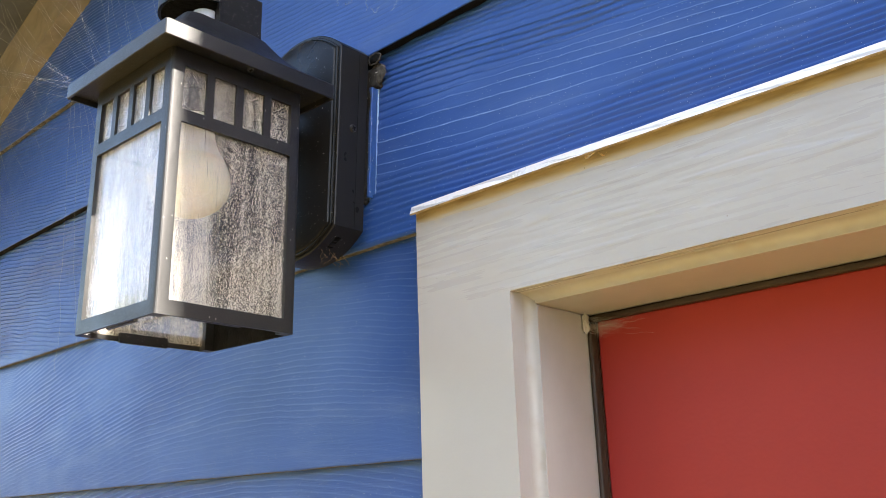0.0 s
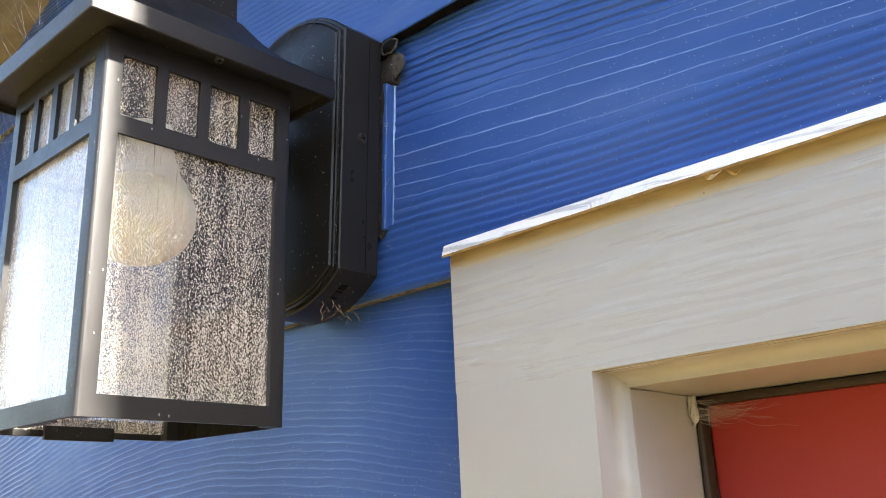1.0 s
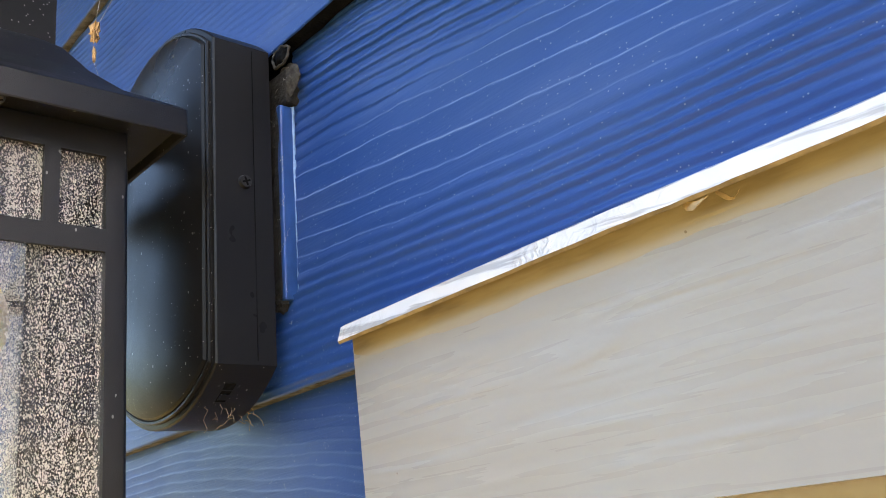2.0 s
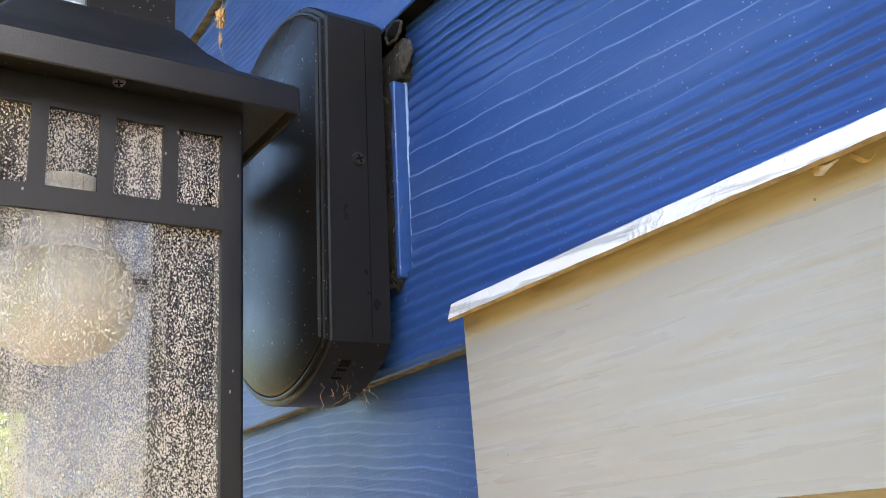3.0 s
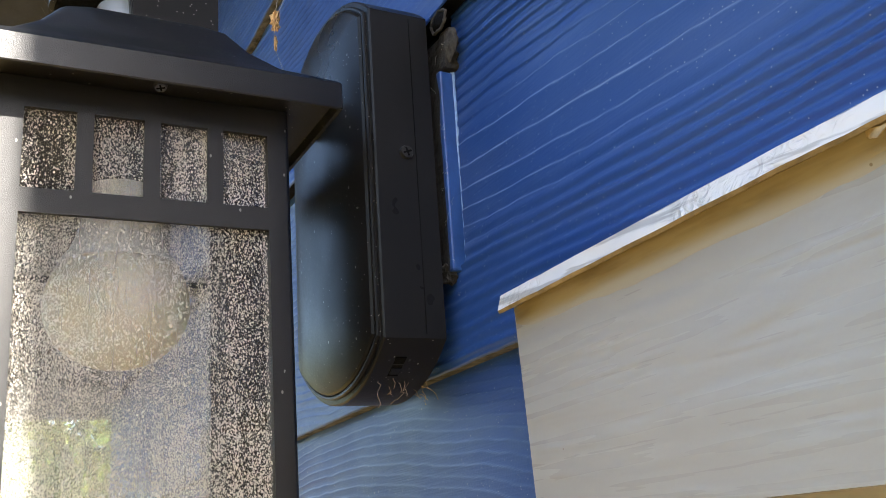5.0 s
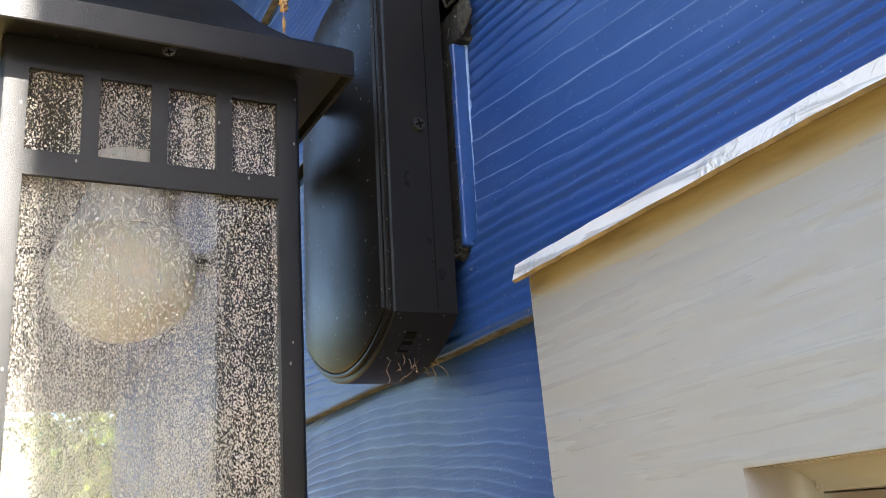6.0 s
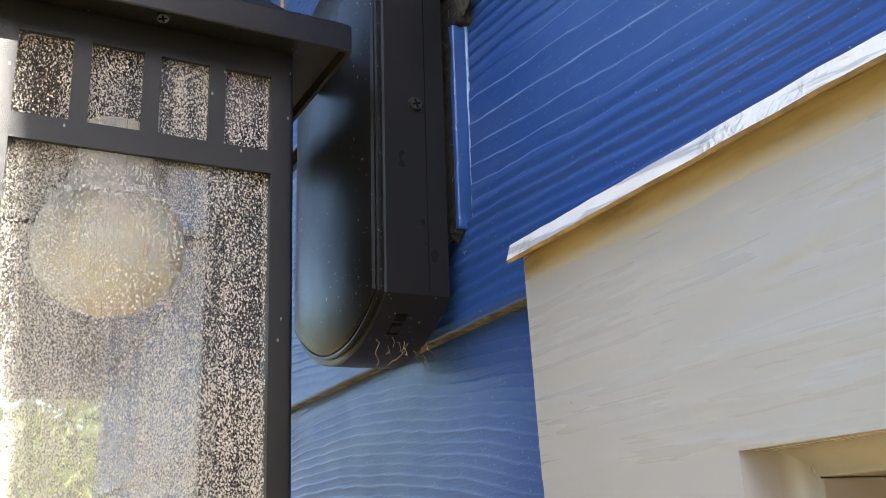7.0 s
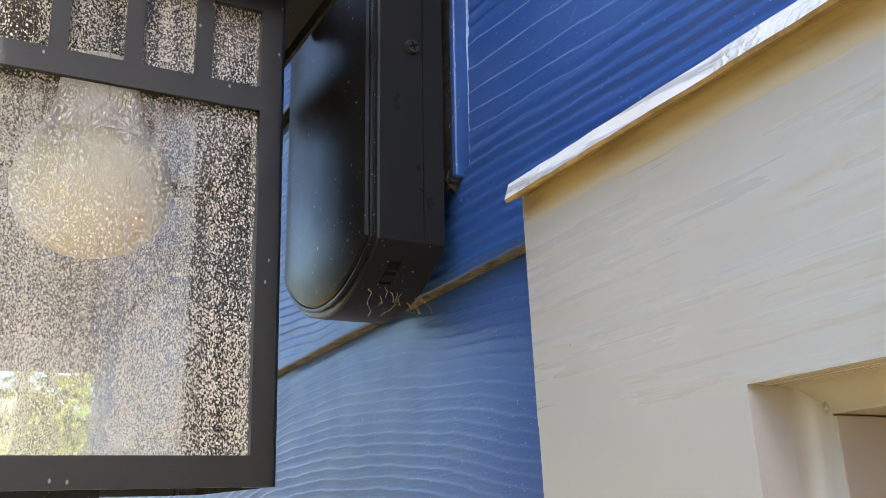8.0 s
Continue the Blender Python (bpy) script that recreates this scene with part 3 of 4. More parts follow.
lantern = thing("wall_lantern", "black metal wall lantern with seeded glass panes and a motion sensor", "wall lamp", (LX, 0.535, 2.19))
lantern.location = (0, 0, 0)


def post_bm(x0, x1, y0, y1, corner):
    """A corner post of bent sheet: the outer corner is rounded."""
    bm = box_bm(x0, x1, y0, y1, BZ0, BZ1)
    es = [e for e in bm.edges if all(abs(v.co.x - corner[0]) < 1e-5 and abs(v.co.y - corner[1]) < 1e-5 for v in e.verts)]
    bmesh.ops.bevel(bm, geom=es, offset=0.0028, segments=4, affect="EDGES", profile=0.5)
    return bm


SHEET = 0.0022
for cx, sx in ((BX0, 1), (BX1, -1)):
    for cy, sy in ((BY0, 1), (BY1, -1)):
        x0, x1 = sorted((cx, cx + sx * POST))
        y0, y1 = sorted((cy, cy + sy * POST))
        part("corner_post", post_bm(x0, x1, y0, y1, (cx, cy)), BLACK, lantern)


def side(name, x0, x1, y0, y1, z0, z1, mat=None, bevel=0.0, label=""):
    return part(name, box_bm(x0, x1, y0, y1, z0, z1, bevel, 1), mat or BLACK, lantern, label)


def face_frame(put, glass):
    """Rails, bars and panes of one face; put(name, a0, a1, z0, z1, inset, deep, mat) lays a piece along the face from 0 to 1."""
    for z0, z1 in ((BZ0, PANE_Z0), (PANE_Z1, SMALL_Z0), (SMALL_Z1, BZ1)):
        put("rail", 0, 1, z0, z1, 0.0, SHEET, BLACK)
    n, gap = 4, 0.066
    w = (1 - 3 * gap) / 4
    for i in range(3):
        a = (i + 1) * w + i * gap
        put("glazing_bar", a, a + gap, SMALL_Z0, SMALL_Z1, 0.0, SHEET, BLACK)
    put("pane", -0.03, 1.03, PANE_Z0 - 0.007, PANE_Z1 + 0.003, SHEET + 0.0009, 0.0028, glass)
    put("pane", -0.03, 1.03, SMALL_Z0 - 0.003, SMALL_Z1 + 0.004, SHEET + 0.0009, 0.0028, glass)


def along_y(x_face, sx):
    def put(name, a0, a1, z0, z1, inset, deep, mat):
        y0, y1 = BY0 + POST, BY1 - POST
        x0, x1 = sorted((x_face + sx * inset, x_face + sx * (inset + deep)))
        o = side(name, x0, x1, y0 + a0 * (y1 - y0), y0 + a1 * (y1 - y0), z0, z1, mat)
        if mat is not BLACK:
            o.visible_shadow = False
            tagged(o, "clear glass full of fine seeds")
    return put


def along_x(y_face, sy):
    def put(name, a0, a1, z0, z1, inset, deep, mat):
        x0, x1 = BX0 + POST, BX1 - POST
        y0, y1 = sorted((y_face + sy * inset, y_face + sy * (inset + deep)))
        o = side(name, x0 + a0 * (x1 - x0), x0 + a1 * (x1 - x0), y0, y1, z0, z1, mat)
        if mat is not BLACK:
            o.visible_shadow = False
            tagged(o, "clear glass full of fine seeds")
    return put


face_frame(along_y(BX1, -1), GLASS)
face_frame(along_y(BX0, 1), GLASS_FAR)
face_frame(along_x(BY0, 1), GLASS_FRONT)
side("back_panel", BX0 + POST, BX1 - POST, BY1 - 0.0025, BY1 - 0.0003, BZ0, BZ1, DARK)
side("top_panel", BX0 + 0.003, BX1 - 0.003, BY0 + 0.003, BY1 - 0.003, BZ1 - 0.004, BZ1 - 0.001)
side("retaining_clip", BX0 + 0.0062, BX0 + 0.0090, 0.372, 0.412, BZ0 - 0.0022, BZ0 + 0.0055, SMOOTH)
side("retaining_clip", BX1 - 0.0090, BX1 - 0.0062, 0.372, 0.412, BZ0 + 0.0006, BZ0 + 0.0055)
side("retaining_clip", LX - 0.02, LX + 0.02, BY0 + 0.0062, BY0 + 0.0090, BZ0 + 0.0006, BZ0 + 0.0055)


def square_ring(h, z, r, cy=0.3985):
    """A rounded square of half width h."""
    out = []
    for qx, qy, a0 in ((1, 1, 0), (-1, 1, 90), (-1, -1, 180), (1, -1, 270)):
        for k in range(4):
            a = radians(a0 + 30 * k)
            out.append((LX + qx * (h - r) + r * math.cos(a), cy + qy * (h - r) + r * math.sin(a), z))
    return out


ROOF_H = 0.0755
RZ = 2.2045
part("roof_cap", loft_bm([square_ring(ROOF_H - 0.003, RZ + 0.004, 0.001), square_ring(ROOF_H - 0.002, RZ, 0.0015),
                          square_ring(ROOF_H - 0.0004, RZ, 0.0018), square_ring(ROOF_H, RZ + 0.0006, 0.002),
                          square_ring(ROOF_H, RZ + 0.0118, 0.002), square_ring(ROOF_H - 0.0010, RZ + 0.0130, 0.002),
                          square_ring(0.0560, RZ + 0.0250, 0.003), square_ring(0.0450, RZ + 0.0370, 0.004),
                          square_ring(0.0370, RZ + 0.0500, 0.006), square_ring(0.0340, RZ + 0.0530, 0.010)]), BLACK, lantern)


def u_ring(h, z, y_seam=0.392, y_back=0.4305, r_front=None):
    """The plan of the sensor housing: flat sides and back, half-round front."""
    out = [(LX + h, y_back, z), (LX - h, y_back, z)]
    for k in range(25):
        a = math.pi + math.pi * k / 24
        out.append((LX + h * math.cos(a), y_seam + h * math.sin(a), z))
    return out


SZ0, SZ1 = RZ + 0.0505, 2.2930
sensor = part("sensor_housing", loft_bm([u_ring(0.0325, SZ0 + 0.021), u_ring(0.0325, SZ1 - 0.0015), u_ring(0.0310, SZ1)]), SMOOTH, lantern)


def arch_shell():
    """Lower part of the half-round front with a wide slit round its front for the lens."""
    bm = bmesh.new()
    h, n = 0.0325, 48
    cols = []
    for k in range(n + 1):
        a = math.pi + math.pi * k / n
        u = abs(k / n - 0.5) * 2
        low = SZ0 if u > 0.96 else SZ0 + 0.0198
        col = []
        for r in (h, h - 0.004):
            for z in (low, SZ0 + 0.0208):
                col.append(bm.verts.new((LX + r * math.cos(a), 0.392 + r * math.sin(a), z)))
        cols.append(col)
    for a, b in zip(cols, cols[1:]):
        for i, j in ((0, 1), (1, 3), (3, 2), (2, 0)):
            bm.faces.new((a[i], a[j], b[j], b[i]))
    return bm


part("sensor_hood", arch_shell(), SMOOTH, lantern)
part("sensor_base", box_bm(LX - 0.0325, LX + 0.0325, 0.3922, 0.4305, SZ0 - 0.001, SZ0 + 0.0210), SMOOTH, lantern)
part("sensor_roof", lathe_bm([(0.0300, SZ0 + 0.0190), (0.0300, SZ0 + 0.0206)], (LX, 0.392)), DARK, lantern)
part("sensor_core", lathe_bm([(0.0130, SZ0 - 0.004), (0.0130, SZ0 + 0.0205)], (LX + 0.0080, 0.3965)), DARK, lantern)
part("sensor_lens", lathe_bm([(0.0108, SZ0 - 0.002), (0.0108, SZ0 + 0.0155), (0.0100, SZ0 + 0.0168), (0.0080, SZ0 + 0.0172)], (LX + 0.0130, 0.3900)), LENS, lantern, "milky white sensor lens", True)


def screw(name, centre, axis, r, parent, mat):
    """A small round-headed cross-slot screw."""
    bm = bmesh.new()
    bmesh.ops.create_cone(bm, segments=20, radius1=r, radius2=r * 0.8, depth=r * 0.6, cap_ends=True)
    rot = Vector(axis).to_track_quat("Z", "Y").to_matrix().to_4x4()
    bmesh.ops.transform(bm, matrix=Matrix.Translation(centre) @ rot, verts=bm.verts)
    o = part(name, bm, mat, parent, "small cross-slot screw")
    for k in (0, 90):
        b2 = box_bm(-r * 0.6, r * 0.6, -r * 0.13, r * 0.13, r * 0.27, r * 0.34)
        bmesh.ops.transform(b2, matrix=Matrix.Translation(centre) @ rot @ pose(0, 0, 0, 0, 0, k + 20), verts=b2.verts)
        part("screw_slot", b2, DARK, o)
    return o


screw("roof_screw", (-0.5595, 0.3985, 2.2062), (0.35, 0, -1), 0.0028, lantern, STEEL)

# ---- backplate ----
PX1, PX0 = -0.5715, -0.6835
PZ0, PZ1, SAG = 2.1115, 2.2725, 0.0230


def plate_outline(inset):
    """A tall plate with straight sides and bowed ends."""
    half = (PX1 - PX0) / 2
    rad = (half * half + SAG * SAG) / (2 * SAG)
    h = half - inset
    out = []
    for sgn, zc in ((1, PZ1 - (rad - SAG)), (-1, PZ0 + (rad - SAG))):
        r = rad - inset
        a = math.asin(h / r)
        for k in range(17):
            t = a - 2 * a * k / 16
            out.append((LX + sgn * r * math.sin(t), zc + sgn * r * math.cos(t)))
    return out


def ringed(steps):
    return loft_bm([[(x, y, z) for x, z in plate_outline(i)] for i, y in steps])


# black core added behind the plate; the gap's contact shadow is its colour
part("plate_shadow_core", ringed([(0.030, 0.5480), (0.030, 0.5280)]), DARK, lantern)
part("backplate", ringed([(0.0, 0.5280), (0.0, 0.4980), (0.0007, 0.4971), (0.0028, 0.4968)]), SMOOTH, lantern)
part("plate_bead", ringed([(0.0028, 0.4971), (0.0028, 0.4957), (0.0034, 0.4951), (0.0044, 0.4951), (0.0050, 0.4957)]), SMOOTH, lantern)
part("plate_front", ringed([(0.0052, 0.4962), (0.0052, 0.4950), (0.0062, 0.4939), (0.012, 0.4919), (0.026, 0.4897), (0.044, 0.4889)]), SMOOTH, lantern)
part("neck", box_bm(LX - 0.012, LX + 0.012, BY1 - 0.004, 0.4880, 2.2270, 2.2450, 0.003), SMOOTH, lantern)
screw("plate_screw", (PX1 + 0.0008, 0.5130, 2.1995), (1, 0, 0), 0.0036, lantern, BLACK)
part("side_groove", box_bm(PX1 - 0.001, PX1 + 0.0002, 0.5180, 0.5184, PZ0 + 0.002, PZ1 - 0.002), DARK, lantern)
slot = Vector((-0.5852, 0.5090, 2.1012))
tilt = pose(*slot, 0, -31, 0)


def under(name, x0, x1, y0, y1, z0, z1, mat, label=""):
    b2 = box_bm(x0, x1, y0, y1, z0, z1)
    bmesh.ops.transform(b2, matrix=tilt, verts=b2.verts)
    return part(name, b2, mat, lantern, label)


under("switch_slot", -0.0070, 0.0062, -0.0026, 0.0026, -0.0004, 0.0006, DARK, "dark recessed switch slot")
under("switch_lever", -0.0050, -0.0012, -0.0021, 0.0021, -0.0010, 0.0006, SMOOTH)
for across, start, length in ((-0.0052, -0.006, 0.0040), (-0.0052, 0.001, 0.0035), (-0.0078, -0.005, 0.0085), (0.0048, -0.006, 0.0060), (0.0048, 0.002, 0.0030), (0.0072, -0.004, 0.0075)):
    under("lettering_bar", start, start + length, across - 0.0005, across + 0.0005, -0.00025, 0.0003, BLACK)

# ---- the lantern hangs a little askew, and its plate more so ----
def lean(degrees, z):
    """A turn in the plane of the wall about a point at that height."""
    return pose(LX, 0, z, 0, degrees, 0) @ pose(-LX, 0, -z)


BODY_LEAN, PLATE_LEAN = lean(1.3, 2.06), lean(3.0, 2.19)
lantern.matrix_basis = BODY_LEAN
for o in lantern.children:
    if o.name.split(".")[0] in ("plate_shadow_core", "backplate", "plate_bead", "plate_front", "plate_screw", "side_groove", "switch_slot", "switch_lever", "lettering_bar"):
        o.matrix_basis = BODY_LEAN.inverted() @ PLATE_LEAN

# ---- bulb ----
bulb = thing("light_bulb", "unlit frosted cream bulb with a white plastic neck", "light bulb")
globe, r0, zc = [], 0.0305, 2.1310
for k in range(26):
    a = radians(-90 + 5 * k)
    globe.append((max(0.0006, r0 * math.cos(a)), zc + (0.0270 if a < 0 else 0.0330) * math.sin(a)))
part("globe", lathe_bm(globe, (LX, 0.3935), 56), BULB, bulb, "cream frosted globe", True)
part("collar", lathe_bm([(0.0254, 2.1494), (0.0248, 2.1512), (0.0212, 2.1562), (0.0184, 2.1625), (0.0164, 2.1700), (0.0153, 2.1780), (0.0147, 2.1890)],
                        (LX, 0.3935), 56), NECK, bulb, "white plastic collar", True)
bulb.matrix_basis = BODY_LEAN
part("socket", lathe_bm([(0.0175, 2.1860), (0.0175, 2.2038)], (LX, 0.3935), 28), BLACK, lantern, smooth=True)

# ---- mounting block behind the lantern and the cavity over it ----
block = thing("mounting_block", "blue painted block behind the lantern, sealed with grimy caulk", "mounting block", kind="structure")
part("block", box_bm(-0.690, -0.5722, 0.5342, 0.5600, 2.1440, 2.2460, 0.001), BLUE_PLAIN, block)
part("old_sealant", bead_bm([(PX1 - 0.0300, 0.5342, 2.1440), (PX1 - 0.0300, 0.5342, 2.2510)], [(1, 0, 0), (0, -0.10, 0)], 0.0266, 0.10, 7), GRIME_SHADE, block)
part("sealant_edge", bead_bm([(-0.5724, 0.5420, 2.1440), (-0.5724, 0.5420, 2.2460)], [(1, 0, 0), (0, -1, 0)], 0.0015, 0.4, 11), BLUE_WORN_GLINT, block)
part("sealant_tail", blob_bm((-0.5795, 0.5360, 2.1440), (0.004, 0.004, 0.005), 12, 0.7), GRIME_SHADE, block)


def rim_bm(centre, rx, rz, thick, seed):
    """A ragged crust round a hole."""
    bm = bmesh.new()
    n, m = 40, 8
    rings = []
    for i in range(n):
        a = 2 * math.pi * i / n
        k = 1 + 0.22 * noise.noise((math.cos(a) * 2, math.sin(a) * 2, seed))
        t = thick * (1 + 0.6 * noise.noise((math.cos(a) * 4, math.sin(a) * 4, seed + 5)))
        ring = []
        for j in range(m):
            b = 2 * math.pi * j / m
            r = t * math.cos(b)
            ring.append(bm.verts.new((centre[0] + math.cos(a) * (rx * k + r), centre[1] + t * math.sin(b), centre[2] + math.sin(a) * (rz * k + r))))
        rings.append(ring)
    for i in range(n):
        p, q = rings[i], rings[(i + 1) % n]
        for j in range(m):
            bm.faces.new((p[j], p[(j + 1) % m], q[(j + 1) % m], q[j]))
    return bm


part("old_sealant", box_bm(-0.690, -0.5690, 0.5362, 0.5600, 2.2465, 2.2650, 0.001), GRIME_SHADE, block)
# solid flat lump; the hole's inner shade is painted on as near-black
part("hole", blob_bm((-0.5660, 0.5352, 2.2692), (0.0068, 0.0022, 0.0044), 14, 0.2), DARK, block)
part("crust_rim", rim_bm((-0.5660, 0.5345, 2.2688), 0.0076, 0.0050, 0.0008, 2.0), CRUST, block, "dusty cobweb crust", True)
part("crust", blob_bm((-0.5665, 0.5382, 2.2555), (0.0110, 0.0018, 0.0092), 15, 0.30, 4), CRUST, block, "dusty cobweb crust", True)

for o in block.children:
    if o.name.split(".")[0] not in ("hole", "crust_rim", "crust"):
        o.matrix_basis = PLATE_LEAN

# ---- cobwebs and litter ----
rng = random.Random(4)


def sag_line(a, b, drop, n=9, jit=0.0):
    a, b = Vector(a), Vector(b)
    out = []
    for i in range(n):
        t = i / (n - 1)
        c = a.lerp(b, t)
        c.z -= drop * 4 * t * (1 - t)
        if 0 < i < n - 1:
            c += Vector([rng.uniform(-jit, jit) for _ in range(3)])
        out.append(tuple(c))
    return out


husk = thing("dry_husk", "orange dried husk hanging in a cobweb before the siding", "husk")
part("shell", blob_bm((-0.794, 0.5245, 2.404), (0.0045, 0.003, 0.007), 21, 1.1), HUSK, husk)
part("tail", blob_bm((-0.795, 0.5245, 2.386), (0.0012, 0.0012, 0.006), 22, 0.8), HUSK, husk)
strands("thread", [sag_line((-0.794, 0.5245, 2.41), (-0.81, 0.536, 2.455), 0.0), sag_line((-0.795, 0.5245, 2.38), (-0.789, 0.536, 2.34), 0.002),
                   sag_line((-0.794, 0.5245, 2.405), (-0.75, 0.536, 2.445), 0.0)], 0.00018, WEB, husk)

fibres = []
for k in range(16):
    x, y = -0.606 + rng.uniform(-0.012, 0.006), 0.516 + rng.uniform(-0.006, 0.010)
    z = 2.0965
    fibres.append(sag_line((x, y, z), (x + rng.uniform(-0.012, 0.012), y + rng.uniform(-0.008, 0.008), z - rng.uniform(0.004, 0.012)), rng.uniform(-0.003, 0.003), 8, 0.0012))
fibres.append(sag_line((-0.5985, 0.5045, 2.103), (-0.600, 0.503, 2.082), 0.0, 10, 0.0012))
tagged(strands("dry_fibres", fibres, 0.00015, STRAW), "dry plant fibres caught under the lantern's backplate", "fibres", kind="stuff")

# ---- a tree beyond the end of the house ----
def tree(name, x, y, h, spread, seed):
    r = random.Random(seed)
    t = thing(name, "sunlit yellow-green leafy tree beyond the house, copied unseen elsewhere to screen light", "tree", (x, y, 0), group="trees beyond the house")
    bm = bmesh.new()

    def limb(a, b, r0, r1, n=7):
        a, b = Vector(a), Vector(b)
        d = (b - a).normalized()
        u = d.orthogonal().normalized()
        w = d.cross(u)
        ends = []
        for c, k in ((a, r0), (a.lerp(b, 0.5) + u * r0 * 0.4, (r0 + r1) / 2), (b, r1)):
            ends.append([bm.verts.new(c + (u * math.cos(q) + w * math.sin(q)) * k) for q in [2 * math.pi * i / n for i in range(n)]])
        for lo, hi in zip(ends, ends[1:]):
            for i in range(n):
                bm.faces.new((lo[i], lo[(i + 1) % n], hi[(i + 1) % n], hi[i]))

    limb((0, 0, -0.1), (0.1, 0, h * 0.45), 0.16, 0.09)
    tips = []
    for i in range(9):
        a = 2 * math.pi * i / 9 + r.uniform(-0.3, 0.3)
        tip = (math.cos(a) * spread * r.uniform(0.4, 0.9), math.sin(a) * spread * r.uniform(0.4, 0.9), h * r.uniform(0.22, 0.95))
        limb((0.08, 0, h * r.uniform(0.3, 0.45)), tip, 0.06, 0.015)
        tips.append(Vector(tip))
    part("trunk", bm, BARK, t)
    vs, fs = [], []
    for i in range(5200):
        c = r.choice(tips).lerp(Vector((0, 0, h * 0.55)), r.uniform(0, 0.7)) + Vector((r.gauss(0, 0.5), r.gauss(0, 0.5), r.gauss(0, 0.5)))
        u = Vector((r.uniform(-1, 1), r.uniform(-1, 1), r.uniform(-1, 1))).normalized()
        w = u.orthogonal().normalized()
        s = r.uniform(0.08, 0.16)
        k = len(vs)
        vs += [tuple(c + u * s), tuple(c + w * s * 0.5), tuple(c - u * s), tuple(c - w * s * 0.5)]
        fs.append((k, k + 1, k + 2, k + 3))
    me = bpy.data.meshes.new("crown")
    me.from_pydata(vs, [], fs)
    me.materials.append(LEAF)
    crown = new("crown", me)
    crown.parent = t
    return t


first = tree("tree", -17.0, 2.3, 6.2, 1.7, 1)
second = tree("tree", -19.0, 5.2, 6.6, 1.9, 2)
third = tree("tree", -18.0, -0.6, 6.0, 1.7, 3)
# unseen tree copies round the open side of the house, added to block low sky
for i, turn in enumerate((196, 207, 218, 229, 240, 253, 266, 279, 292, 304, 338, 352)):
    a = radians(turn)
    d = (20.0 if turn < 235 else 9.6 if turn < 320 else 10.0) + 1.2 * math.sin(i * 2.3)
    copy_thing((first, second, third)[i % 3], pose(d * math.cos(a), d * math.sin(a), 0, 0, 0, 67 * i))

# ---- siding planks ----
def plank(outline, zb, edge, out=0.0, grain=BLUE, inset=0.0):
    def front(x, z):
        return LAP_Y - out + inset + (THICK + out) * (z - zb) / LAP
    bm = prism_bm(outline, front, lambda x, z: front(x, z) + THICK + out * (1 - (z - zb) / LAP))
    es = [e for e in bm.edges if all(abs(v.co.z - zb) < 1e-5 and abs(v.co.y - LAP_Y + out) < 1e-5 for v in e.verts)]
    if es:
        bmesh.ops.bevel(bm, geom=es, offset=0.0011, segments=2, affect="EDGES", profile=0.5)
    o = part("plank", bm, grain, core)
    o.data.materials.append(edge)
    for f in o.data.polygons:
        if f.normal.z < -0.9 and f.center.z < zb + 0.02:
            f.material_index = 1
    return o


CUT_X, CUT_Z0 = -0.5705, 2.1435


def ease(a, b, v):
    t = np.clip((v - a) / (b - a), 0, 1)
    return t * t * (3 - 2 * t)


def waves(x, z, seed, sx, sz, n=7):
    """Smooth random undulation between about -1 and 1."""
    r = np.random.RandomState(seed)
    out = 0.0
    for _ in range(n):
        out = out + np.sin(x * r.uniform(0.4, 1.6) * sx * r.choice((-1, 1)) + z * r.uniform(0.3, 1.5) * sz + r.uniform(0, 6.28))
    return out / n * 1.6


def per_line(turns, seed):
    """A value from 0 to 1 for each grain line."""
    return np.mod(np.sin(np.floor(turns) * 12.9898 + seed * 4.1) * 43758.5453, 1.0)


def bold_grain(x, z, zb, seed):
    """Pressed cedar grain in three zones: close swells low down, far-spaced crests, narrow dark grooves at the top."""
    u = (z - zb) / LAP
    lean = 0.016 + 0.105 * ease(0.05, 0.45, u)
    w = z + lean * (x + 0.575) + 0.0022 * waves(x, z, seed, 16, 40) + 0.0007 * waves(x, z, seed + 1, 70, 130) + 0.00025 * waves(x, z, seed + 2, 260, 300)
    table = np.linspace(-0.3, 1.4, 400)
    gap = np.interp(table, (0, 0.28, 0.36, 0.46, 0.56, 0.62, 0.70, 1.0), (0.0060, 0.0064, 0.0084, 0.0110, 0.0125, 0.0110, 0.0066, 0.0055))
    turns = np.interp((w - zb) / LAP, table, np.cumsum(LAP * (table[1] - table[0]) / gap))
    f = np.mod(turns, 1.0)
    size = (0.55 + 0.45 * per_line(turns, seed)) * (0.8 + 0.25 * waves(x, z, seed + 3, 30, 60))
    zone = u + 0.03 * waves(x, z, seed + 4, 12, 20)
    low, top = 1 - ease(0.27, 0.42, zone), ease(0.57, 0.66, zone)
    crest = np.where(f < 0.90, (f / 0.90) ** 2.2, 1 - ease(0.90, 0.99, f))
    swell = 0.5 - 0.5 * np.cos(2 * np.pi * f)
    groove = -np.where(f < 0.80, ease(0.15, 0.80, f), 1 - ease(0.80, 0.94, f))
    h = size * ((1 - low - top) * crest * 0.00095 + low * swell * 0.00135 + top * (groove * 0.00140 + 0.0007))
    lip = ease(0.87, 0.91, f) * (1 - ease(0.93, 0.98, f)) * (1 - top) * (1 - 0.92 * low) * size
    return h, lip


